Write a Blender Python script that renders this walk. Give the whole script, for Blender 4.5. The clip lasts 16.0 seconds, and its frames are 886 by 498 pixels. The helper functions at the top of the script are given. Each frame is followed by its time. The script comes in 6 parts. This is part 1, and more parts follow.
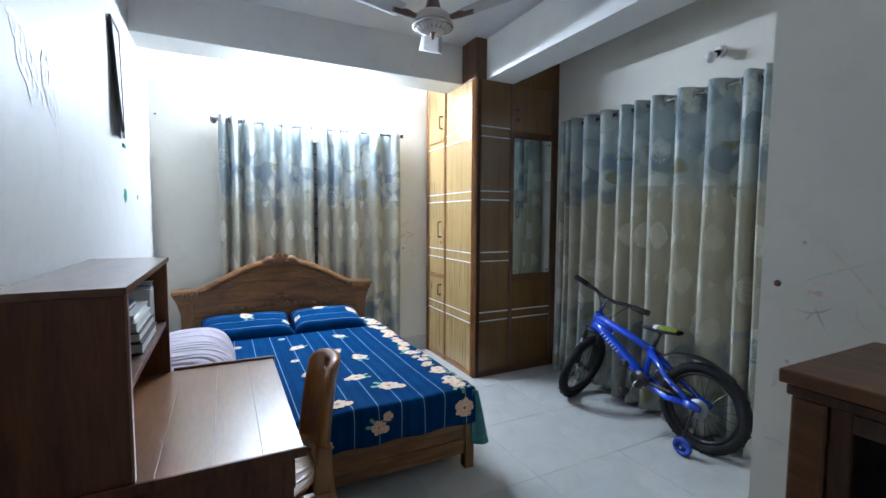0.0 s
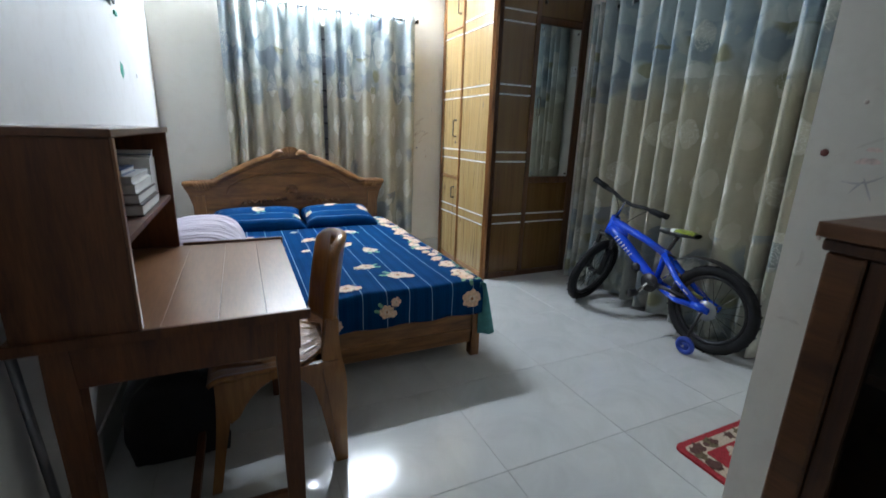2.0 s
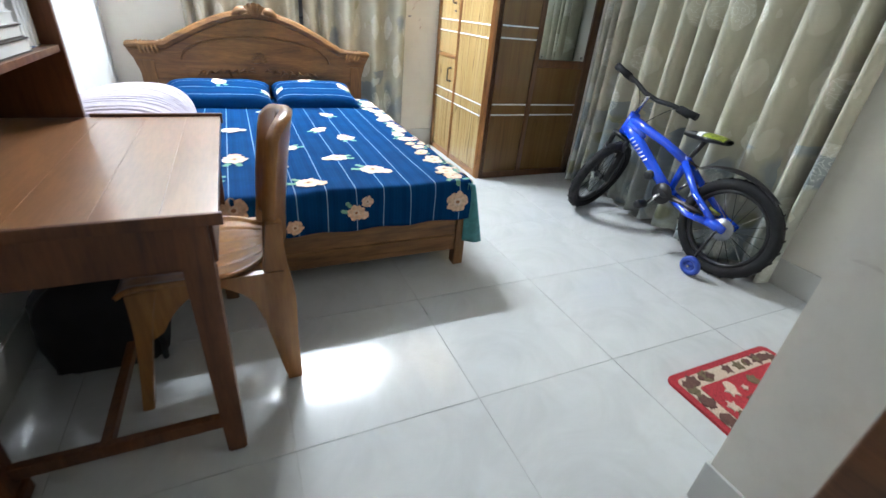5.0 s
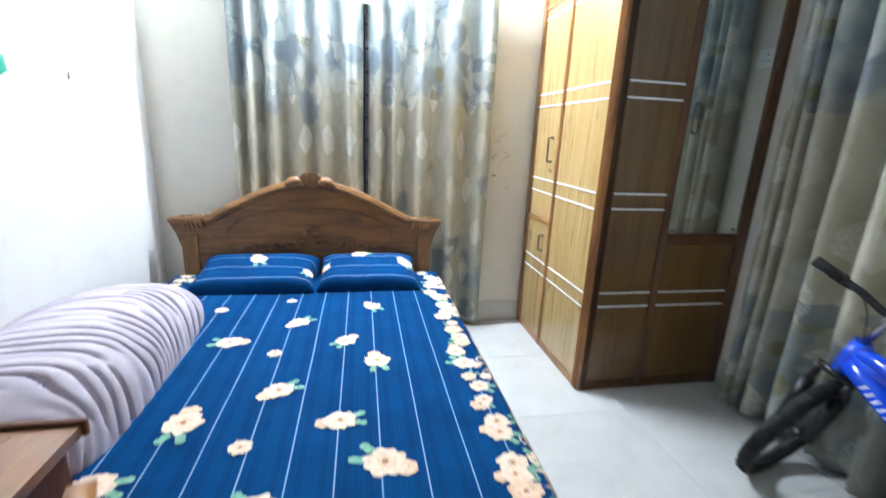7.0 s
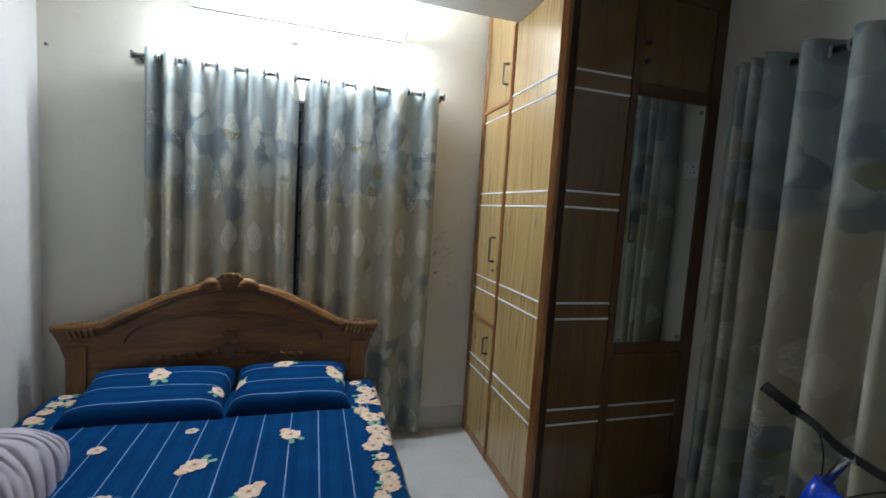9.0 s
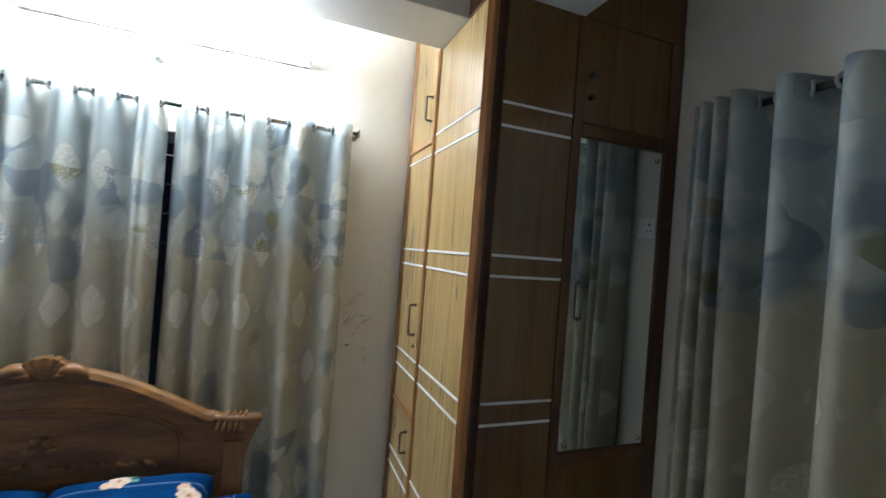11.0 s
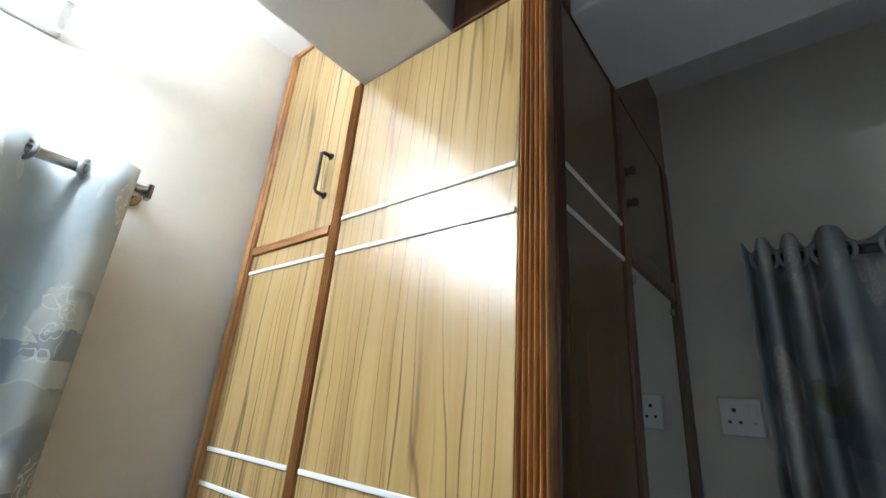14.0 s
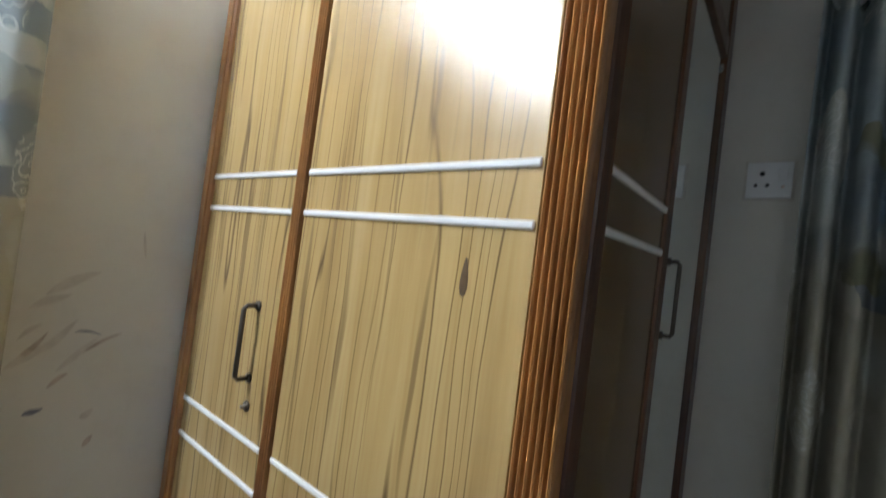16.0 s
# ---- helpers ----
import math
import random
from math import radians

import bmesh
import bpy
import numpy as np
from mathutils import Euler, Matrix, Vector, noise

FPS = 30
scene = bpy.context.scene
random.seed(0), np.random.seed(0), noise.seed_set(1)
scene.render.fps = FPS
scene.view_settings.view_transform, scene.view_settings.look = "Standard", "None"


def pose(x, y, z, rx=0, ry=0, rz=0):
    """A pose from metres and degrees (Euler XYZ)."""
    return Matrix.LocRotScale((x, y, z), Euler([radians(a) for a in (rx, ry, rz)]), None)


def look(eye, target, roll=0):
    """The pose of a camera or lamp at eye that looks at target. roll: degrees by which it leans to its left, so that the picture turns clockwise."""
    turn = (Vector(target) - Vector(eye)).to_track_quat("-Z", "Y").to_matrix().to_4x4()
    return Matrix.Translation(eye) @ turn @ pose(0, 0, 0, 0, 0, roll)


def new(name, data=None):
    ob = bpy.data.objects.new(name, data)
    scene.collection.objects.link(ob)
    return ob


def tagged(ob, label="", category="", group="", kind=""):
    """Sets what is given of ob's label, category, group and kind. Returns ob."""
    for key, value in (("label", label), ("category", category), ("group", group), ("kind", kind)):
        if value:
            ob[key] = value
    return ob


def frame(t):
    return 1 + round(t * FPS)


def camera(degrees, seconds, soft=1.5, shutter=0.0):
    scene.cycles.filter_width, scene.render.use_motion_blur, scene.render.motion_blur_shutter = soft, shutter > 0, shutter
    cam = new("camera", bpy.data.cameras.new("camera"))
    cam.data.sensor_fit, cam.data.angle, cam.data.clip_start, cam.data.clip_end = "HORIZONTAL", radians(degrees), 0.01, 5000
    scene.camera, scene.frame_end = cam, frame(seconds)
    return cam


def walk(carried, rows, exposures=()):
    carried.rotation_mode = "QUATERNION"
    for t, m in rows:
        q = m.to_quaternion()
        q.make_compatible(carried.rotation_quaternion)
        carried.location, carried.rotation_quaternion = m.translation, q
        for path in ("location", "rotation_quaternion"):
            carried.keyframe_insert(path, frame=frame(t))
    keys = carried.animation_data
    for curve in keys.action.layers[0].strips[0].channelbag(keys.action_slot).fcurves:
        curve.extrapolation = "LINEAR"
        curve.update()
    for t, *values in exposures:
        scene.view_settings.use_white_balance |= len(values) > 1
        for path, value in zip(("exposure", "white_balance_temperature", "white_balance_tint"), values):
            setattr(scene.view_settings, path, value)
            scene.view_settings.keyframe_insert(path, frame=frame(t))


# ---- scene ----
cam = camera(91.0, 16.0, shutter=0.4)
PATH = [
    (0, (0.269, 0.519, 1.388), (1.166, 2.3, 1.247), 0.3),
    (0.5, (0.276, 0.493, 1.405), (1.171, 2.276, 1.267), 0.0),
    (1, (0.271, 0.518, 1.376), (1.16, 2.299, 1.179), 0.7),
    (1.5, (0.287, 0.544, 1.32), (1.144, 2.322, 0.998), 1.5),
    (2, (0.314, 0.556, 1.241), (1.129, 2.307, 0.722), 1.9),
    (2.5, (0.334, 0.565, 1.161), (1.109, 2.264, 0.444), 3.2),
    (3, (0.356, 0.545, 1.063), (1.056, 2.132, 0.067), 4.0),
    (5.5, (0.671, 1.006, 1.179), (1.453, 2.583, 0.229), 5.6),
    (6, (0.853, 1.251, 1.203), (1.53, 2.899, 0.296), 4.9),
    (6.5, (0.922, 1.488, 1.269), (1.475, 3.272, 0.555), 4.4),
    (7, (1.002, 1.738, 1.34), (1.37, 3.637, 0.832), 2.6),
    (7.5, (1.045, 1.918, 1.407), (1.288, 3.875, 1.075), 2.1),
    (8, (1.054, 1.954, 1.439), (1.384, 3.903, 1.133), 2.6),
    (8.5, (1.031, 1.949, 1.418), (1.535, 3.872, 1.195), 3.5),
    (9, (1.124, 1.924, 1.498), (1.696, 3.832, 1.319), 3.6),
    (11.5, (1.668, 2.535, 1.646), (2.485, 4.357, 1.764), 4.7),
    (12, (1.831, 2.766, 1.679), (2.794, 4.5, 1.934), 4.8),
    (12.5, (1.873, 3.002, 1.694), (2.997, 4.61, 2.079), 4.9),
    (13, (1.755, 3.248, 1.734), (3.046, 4.668, 2.296), 4.9),
    (13.5, (1.671, 3.35, 1.747), (3.035, 4.66, 2.4), 4.8),
    (14, (1.603, 3.43, 1.752), (3.036, 4.644, 2.441), 4.6),
    (14.5, (1.6, 3.455, 1.737), (3.058, 4.669, 2.371), 4.8),
    (15, (1.643, 3.489, 1.641), (3.147, 4.7, 2.161), 5.5),
    (15.5, (1.676, 3.494, 1.577), (3.218, 4.724, 1.91), 6.0),
    (16, (1.706, 3.521, 1.489), (3.265, 4.773, 1.538), 7.3),
]
EXPOSURE = [(0, 1.3, 5900, 10), (1.5, 1.12, 6150, 10), (2.5, 1.6, 6500, 10), (3.0, 2.28, 6750, 10), (5.5, 2.2, 6450, 10),
            (6.5, 1.95, 6400, 10), (7.0, 1.9, 6350, 10), (7.5, 1.32, 6450, 10), (8.2, 0.36, 6550, 10), (9.0, 0.16, 6600, 10),
            (11.5, 0.57, 6550, 10), (12.5, 0.71, 6500, 10), (13.2, 0.5, 6450, 10), (14.5, 0.37, 6380, 10), (16.0, 0.53, 6400, 10)]
walk(cam, [(t, look(eye, target, roll)) for t, eye, target, roll in PATH], EXPOSURE)

# ---- light ----
world = bpy.data.worlds.new("dusk")
world.use_nodes = True
world.node_tree.nodes["Background"].inputs[0].default_value = (0.10, 0.16, 0.35, 1)
world.node_tree.nodes["Background"].inputs[1].default_value = 0.15
scene.world = world
TUBE_POWER = 285.0

# ---- plan (metres) ----
XL, XR, YB, YS, CEIL = -0.235, 3.06, 4.68, -1.6, 2.88
XP, YP = 1.56, 1.174          # corner of the partition
BEAM_Z = 2.555
WX, WY = 2.17, 3.70           # corner of the wardrobe


# ---- materials ----
def mat(name, rough=0.5, metal=0.0, spec=0.5, coat=0.0):
    m = bpy.data.materials.new(name)
    m.use_nodes = True
    b = m.node_tree.nodes["Principled BSDF"]
    b.inputs["Roughness"].default_value = rough
    b.inputs["Metallic"].default_value = metal
    b.inputs["Specular IOR Level"].default_value = spec
    b.inputs["Coat Weight"].default_value = coat
    b.inputs["Coat Roughness"].default_value = 0.08
    return m, m.node_tree.nodes, m.node_tree.links, b


def noise_tex(nodes, links, scale, stretch=(1, 1, 1), detail=4.0, rough=0.55, coord="Object", distort=0.0):
    tc = nodes.new("ShaderNodeTexCoord")
    mp = nodes.new("ShaderNodeMapping")
    mp.inputs["Scale"].default_value = stretch
    n = nodes.new("ShaderNodeTexNoise")
    n.inputs["Scale"].default_value = scale
    n.inputs["Detail"].default_value = detail
    n.inputs["Roughness"].default_value = rough
    n.inputs["Distortion"].default_value = distort
    links.new(tc.outputs[coord], mp.inputs[0])
    links.new(mp.outputs[0], n.inputs["Vector"])
    return n


def ramp(nodes, links, src, stops):
    r = nodes.new("ShaderNodeValToRGB")
    while len(r.color_ramp.elements) < len(stops):
        r.color_ramp.elements.new(0.5)
    for e, (p, c) in zip(r.color_ramp.elements, stops):
        e.position, e.color = p, (*c, 1) if len(c) == 3 else c
    links.new(src, r.inputs[0])
    return r


def mix(nodes, links, a, b, fac, blend="MIX"):
    m = nodes.new("ShaderNodeMix")
    m.data_type, m.blend_type = "RGBA", blend
    for sock, v in ((m.inputs["Factor"], fac), (m.inputs["A"], a), (m.inputs["B"], b)):
        if isinstance(v, (int, float)):
            sock.default_value = v
        elif isinstance(v, tuple):
            sock.default_value = (*v, 1)
        else:
            links.new(v, sock)
    return m.outputs["Result"]


def bump(nodes, links, b, height, strength=0.2, dist=0.01):
    n = nodes.new("ShaderNodeBump")
    n.inputs["Strength"].default_value = strength
    n.inputs["Distance"].default_value = dist
    links.new(height, n.inputs["Height"])
    links.new(n.outputs[0], b.inputs["Normal"])


def calc(nodes, links, op, a, b=None, c=None):
    n = nodes.new("ShaderNodeMath")
    n.operation = op
    for i, v in enumerate((a, b, c)):
        if v is None:
            continue
        if isinstance(v, (int, float)):
            n.inputs[i].default_value = v
        else:
            links.new(v, n.inputs[i])
    return n.outputs[0]


def xyz(nodes, links, coord="Object"):
    tc = nodes.new("ShaderNodeTexCoord")
    s = nodes.new("ShaderNodeSeparateXYZ")
    links.new(tc.outputs[coord], s.inputs[0])
    return s.outputs


def plain(name, col, rough=0.5, metal=0.0, var=0.12, scale=14.0, spec=0.5, coat=0.0, bumpy=0.0):
    m, n, l, b = mat(name, rough, metal, spec, coat)
    t = noise_tex(n, l, scale)
    dark = tuple(c * (1 - var) for c in col)
    light = tuple(min(1, c * (1 + var)) for c in col)
    r = ramp(n, l, t.outputs["Fac"], [(0.3, dark), (0.7, light)])
    l.new(r.outputs[0], b.inputs["Base Color"])
    if bumpy:
        bump(n, l, b, t.outputs["Fac"], bumpy)
    return m


def paint(name, col):
    """Wall paint with roller texture, faint soiling and rubbed marks."""
    m, n, l, b = mat(name, 0.55, spec=0.35)
    big = noise_tex(n, l, 1.3, detail=5)
    fine = noise_tex(n, l, 160.0, detail=2)
    mid = noise_tex(n, l, 9.0, detail=6, rough=0.7)
    c1 = ramp(n, l, big.outputs["Fac"], [(0.3, tuple(c * 0.95 for c in col)), (0.7, col)])
    c2 = ramp(n, l, mid.outputs["Fac"], [(0.25, (0.86, 0.84, 0.81)), (0.5, (1, 1, 1))])
    l.new(mix(n, l, c1.outputs[0], c2.outputs[0], 0.5, "MULTIPLY"), b.inputs["Base Color"])
    bump(n, l, b, fine.outputs["Fac"], 0.06, 0.004)
    return m


def solid_wood(name, dark, light, axis="z", rough=0.35, coat=0.25, scale=5.0, grain=0.08):
    """Varnished wood whose grain runs along one axis."""
    m, n, l, b = mat(name, rough, coat=coat)
    st = {"x": (0.12, 1, 1), "y": (1, 0.12, 1), "z": (1, 1, 0.12)}[axis]
    g = noise_tex(n, l, scale * 4, st, 6, 0.65, distort=0.6)
    f = noise_tex(n, l, scale * 30, st, 3)
    big = noise_tex(n, l, 2.0)
    r = ramp(n, l, g.outputs["Fac"], [(0.3, dark), (0.48, tuple((a + c) / 2 for a, c in zip(dark, light))), (0.68, light)])
    r2 = ramp(n, l, f.outputs["Fac"], [(0.35, (0.72, 0.70, 0.68)), (0.6, (1, 1, 1))])
    c = mix(n, l, r.outputs[0], r2.outputs[0], 0.7, "MULTIPLY")
    r3 = ramp(n, l, big.outputs["Fac"], [(0.3, (0.8, 0.8, 0.8)), (0.7, (1.0, 1.0, 1.0))])
    l.new(mix(n, l, c, r3.outputs[0], 0.8, "MULTIPLY"), b.inputs["Base Color"])
    rr = ramp(n, l, f.outputs["Fac"], [(0.2, (rough + 1.5 * grain,) * 3), (0.8, (rough,) * 3)])
    l.new(rr.outputs[0], b.inputs["Roughness"])
    b.inputs["Coat Roughness"].default_value = 0.12 if grain > 0.03 else 0.28
    if grain > 0.03:
        bump(n, l, b, f.outputs["Fac"], grain, 0.003)
    else:
        bump(n, l, b, big.outputs["Fac"], 0.05, 0.004)
    return m


def veneer(name, tone=(1.0, 1.0, 1.0), figure=1.0):
    """Honey-coloured veneer with thin dark vertical lines and knots under varnish."""
    m, n, l, b = mat(name, 0.27, coat=0.45)
    b.inputs["Coat Roughness"].default_value = 0.085
    x, y, z = xyz(n, l)
    across = calc(n, l, "ADD", x, y)
    wob = noise_tex(n, l, 1.6, (1, 1, 0.35), 2)
    wob2 = noise_tex(n, l, 6.0, (1, 1, 0.5), 2)
    h = calc(n, l, "ADD", across, calc(n, l, "MULTIPLY", wob.outputs["Fac"], 0.10))
    h = calc(n, l, "ADD", h, calc(n, l, "MULTIPLY", wob2.outputs["Fac"], 0.022))
    def field(scale, zs, detail=2.0):
        cv = n.new("ShaderNodeCombineXYZ")
        l.new(h, cv.inputs[0])
        l.new(calc(n, l, "MULTIPLY", z, zs), cv.inputs[2])
        t = n.new("ShaderNodeTexNoise")
        t.inputs["Scale"].default_value = scale
        t.inputs["Detail"].default_value = detail
        l.new(cv.outputs[0], t.inputs["Vector"])
        return t.outputs["Fac"]

    def line(freq, warp, width):
        q = calc(n, l, "ADD", calc(n, l, "MULTIPLY", h, freq), calc(n, l, "MULTIPLY", field(8.0, 0.06), warp))
        ab = calc(n, l, "ABSOLUTE", calc(n, l, "SUBTRACT", calc(n, l, "FRACT", q), 0.5))
        return ramp(n, l, ab, [(0.0, (1, 1, 1)), (width, (0, 0, 0))]).outputs[0]

    base_n = noise_tex(n, l, 22.0, (1, 1, 0.05), 5, 0.6)
    base = ramp(n, l, base_n.outputs["Fac"], [(0.25, (0.32, 0.20, 0.075)), (0.5, (0.42, 0.28, 0.112)), (0.75, (0.48, 0.338, 0.150))])
    gate = ramp(n, l, field(11.0, 0.10, 3.0), [(0.36, (0.55, 0.55, 0.55)), (0.55, (1, 1, 1))])
    lines = mix(n, l, line(31.0, 7.0, 0.080), gate.outputs[0], 1.0, "MULTIPLY")
    soft = line(83.0, 12.0, 0.35)
    c = mix(n, l, base.outputs[0], (0.36, 0.22, 0.08), calc(n, l, "MULTIPLY", soft, 0.22))
    c = mix(n, l, c, (0.085, 0.05, 0.022), calc(n, l, "MULTIPLY", lines, 0.92 * figure))
    dash = ramp(n, l, field(46.0, 0.035, 1.0), [(0.60, (0, 0, 0)), (0.70, (1, 1, 1))]).outputs[0]
    c = mix(n, l, c, (0.12, 0.075, 0.035), calc(n, l, "MULTIPLY", dash, 0.6 * figure))
    # tone also carries the shade of the wardrobe front
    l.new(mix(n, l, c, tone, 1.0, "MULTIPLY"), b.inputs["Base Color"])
    bump(n, l, b, base_n.outputs["Fac"], 0.03, 0.002)
    return m


def tile_mat():
    m, n, l, b = mat("polished_tile", 0.10, spec=0.5)
    oi = n.new("ShaderNodeObjectInfo")
    v = noise_tex(n, l, 2.5, (1, 1, 1), 8, 0.6, distort=1.5)
    s = noise_tex(n, l, 60.0, detail=2)
    c1 = ramp(n, l, v.outputs["Fac"], [(0.3, (0.50, 0.505, 0.49)), (0.55, (0.58, 0.585, 0.57)), (0.75, (0.54, 0.54, 0.52))])
    c2 = ramp(n, l, oi.outputs["Random"], [(0.0, (0.94, 0.94, 0.94)), (1.0, (1, 1, 1))])
    l.new(mix(n, l, c1.outputs[0], c2.outputs[0], 1.0, "MULTIPLY"), b.inputs["Base Color"])
    rr = ramp(n, l, v.outputs["Fac"], [(0.2, (0.16,) * 3), (0.7, (0.085,) * 3)])
    l.new(rr.outputs[0], b.inputs["Roughness"])
    return m


def curtain_mat():
    """Cream woven curtain with ivory leaf motifs all over and bands of blue-grey, sage and olive leaves."""
    m, n, l, b = mat("printed_curtain", 0.88, spec=0.1)
    b.inputs["Sheen Weight"].default_value = 0.04
    tc = n.new("ShaderNodeTexCoord")
    wn = n.new("ShaderNodeTexNoise")
    wn.inputs["Scale"].default_value = 11.0
    wn.inputs["Detail"].default_value = 4.0
    l.new(tc.outputs["UV"], wn.inputs["Vector"])
    off = n.new("ShaderNodeVectorMath")
    off.operation = "MULTIPLY_ADD"
    l.new(wn.outputs["Color"], off.inputs[0])
    off.inputs[1].default_value = (0.062, 0.062, 0)
    l.new(tc.outputs["UV"], off.inputs[2])
    sep = n.new("ShaderNodeSeparateXYZ")
    l.new(off.outputs[0], sep.inputs[0])
    u, v = sep.outputs[0], sep.outputs[1]

    def band(stops):
        return ramp(n, l, calc(n, l, "DIVIDE", v, 2.3), [(z / 2.3, (f,) * 3) for z, f in stops]).outputs[0]

    def motif(pu, pv, w, h, shift, power):
        """Upright leaf shapes in a staggered lattice, and a random number for each."""
        row = calc(n, l, "FLOOR", calc(n, l, "DIVIDE", v, pv))
        a = calc(n, l, "ADD", calc(n, l, "DIVIDE", u, pu), calc(n, l, "MULTIPLY", row, 0.5))
        a = calc(n, l, "ADD", a, shift)
        col = calc(n, l, "FLOOR", a)
        fx = calc(n, l, "ABSOLUTE", calc(n, l, "SUBTRACT", calc(n, l, "FRACT", a), 0.5))
        fy = calc(n, l, "ABSOLUTE", calc(n, l, "SUBTRACT", calc(n, l, "FRACT", calc(n, l, "DIVIDE", v, pv)), 0.5))
        d = calc(n, l, "ADD", calc(n, l, "POWER", calc(n, l, "MULTIPLY", fx, pu / w), power), calc(n, l, "POWER", calc(n, l, "MULTIPLY", fy, pv / h), power))
        cv = n.new("ShaderNodeCombineXYZ")
        l.new(col, cv.inputs[0])
        l.new(row, cv.inputs[1])
        rn = n.new("ShaderNodeTexWhiteNoise")
        l.new(cv.outputs[0], rn.inputs["Vector"])
        return ramp(n, l, d, [(0.78, (1, 1, 1)), (0.96, (0, 0, 0))]).outputs[0], rn.outputs["Value"]

    def leaves(scale, stretch, seed, size):
        mp = n.new("ShaderNodeMapping")
        mp.inputs["Scale"].default_value = stretch
        mp.inputs["Location"].default_value = (seed, seed * 1.7, 0)
        l.new(off.outputs[0], mp.inputs[0])
        vo = n.new("ShaderNodeTexVoronoi")
        vo.inputs["Scale"].default_value = scale
        vo.inputs["Randomness"].default_value = 0.8
        l.new(mp.outputs[0], vo.inputs["Vector"])
        sc = n.new("ShaderNodeSeparateColor")
        l.new(vo.outputs["Color"], sc.inputs[0])
        return ramp(n, l, vo.outputs["Distance"], [(size, (1, 1, 1)), (size + 0.15, (0, 0, 0))]).outputs[0], sc.outputs

    def lay(col, paint_col, mask, fac):
        return mix(n, l, col, paint_col, calc(n, l, "MULTIPLY", mask, fac))

    base = mix(n, l, (0.43, 0.405, 0.315), (0.375, 0.432, 0.435), band([(1.52, 0.0), (1.84, 1.0)]))
    base = mix(n, l, base, (0.31, 0.34, 0.325), band([(0.0, 0.75), (0.42, 0.55), (0.70, 0.0)]))
    pale, pr = motif(0.205, 0.29, 0.054, 0.098, 0.3, 1.6)
    col = lay(base, (0.70, 0.69, 0.585), pale, calc(n, l, "MULTIPLY_ADD", pr, 0.62, 0.10))
    small, sr = motif(0.205, 0.29, 0.012, 0.026, 0.8, 1.6)
    col = lay(col, (0.57, 0.56, 0.47), small, 0.5)
    s1, c1 = leaves(6.0, (1, 0.92, 1), 1.3, 0.50)
    dens = band([(0.30, 0.75), (0.66, 0.55), (0.78, 0.03), (1.52, 0.03), (1.60, 0.75), (1.84, 0.80), (1.96, 0.30), (2.10, 0.12)])
    bluec = mix(n, l, (0.115, 0.165, 0.22), (0.235, 0.30, 0.345), c1[1])
    col = lay(col, bluec, calc(n, l, "MULTIPLY", s1, calc(n, l, "LESS_THAN", c1[0], dens)), 0.60)
    s2, c2 = leaves(6.0, (1.15, 0.85, 1), 5.1, 0.40)
    dens2 = band([(0.60, 0.30), (0.75, 0.06), (1.55, 0.06), (1.66, 0.50), (2.05, 0.60), (2.15, 0.25)])
    col = lay(col, (0.58, 0.61, 0.56), calc(n, l, "MULTIPLY", s2, calc(n, l, "LESS_THAN", c2[0], dens2)), 0.75)
    s3, c3 = leaves(7.0, (1, 1, 1), 9.4, 0.36)
    dens3 = band([(0.55, 0.20), (0.75, 0.02), (1.56, 0.02), (1.64, 0.22), (1.86, 0.22), (1.92, 0.0)])
    col = lay(col, (0.235, 0.225, 0.095), calc(n, l, "MULTIPLY", s3, calc(n, l, "LESS_THAN", c3[1], dens3)), 0.7)
    # pale embroidered scrolls
    sw = n.new("ShaderNodeTexVoronoi")
    sw.inputs["Scale"].default_value = 34.0
    l.new(off.outputs[0], sw.inputs["Vector"])
    curl = calc(n, l, "FRACT", calc(n, l, "MULTIPLY", sw.outputs["Distance"], 2.6))
    thread = ramp(n, l, calc(n, l, "ABSOLUTE", calc(n, l, "SUBTRACT", curl, 0.5)), [(0.06, (1, 1, 1)), (0.12, (0, 0, 0))]).outputs[0]
    emb = calc(n, l, "MULTIPLY", calc(n, l, "MULTIPLY", pale, calc(n, l, "GREATER_THAN", pr, 0.4)), thread)
    col = lay(col, (0.76, 0.77, 0.72), emb, 0.65)
    fade = noise_tex(n, l, 5.0, coord="UV", detail=5)
    tone = ramp(n, l, fade.outputs["Fac"], [(0.3, (0.86, 0.86, 0.86)), (0.7, (1, 1, 1))]).outputs[0]
    l.new(mix(n, l, col, tone, 1.0, "MULTIPLY"), b.inputs["Base Color"])
    wv = n.new("ShaderNodeTexNoise")
    wv.inputs["Scale"].default_value = 420.0
    l.new(tc.outputs["UV"], wv.inputs["Vector"])
    bump(n, l, b, wv.outputs["Fac"], 0.15, 0.002)
    return m


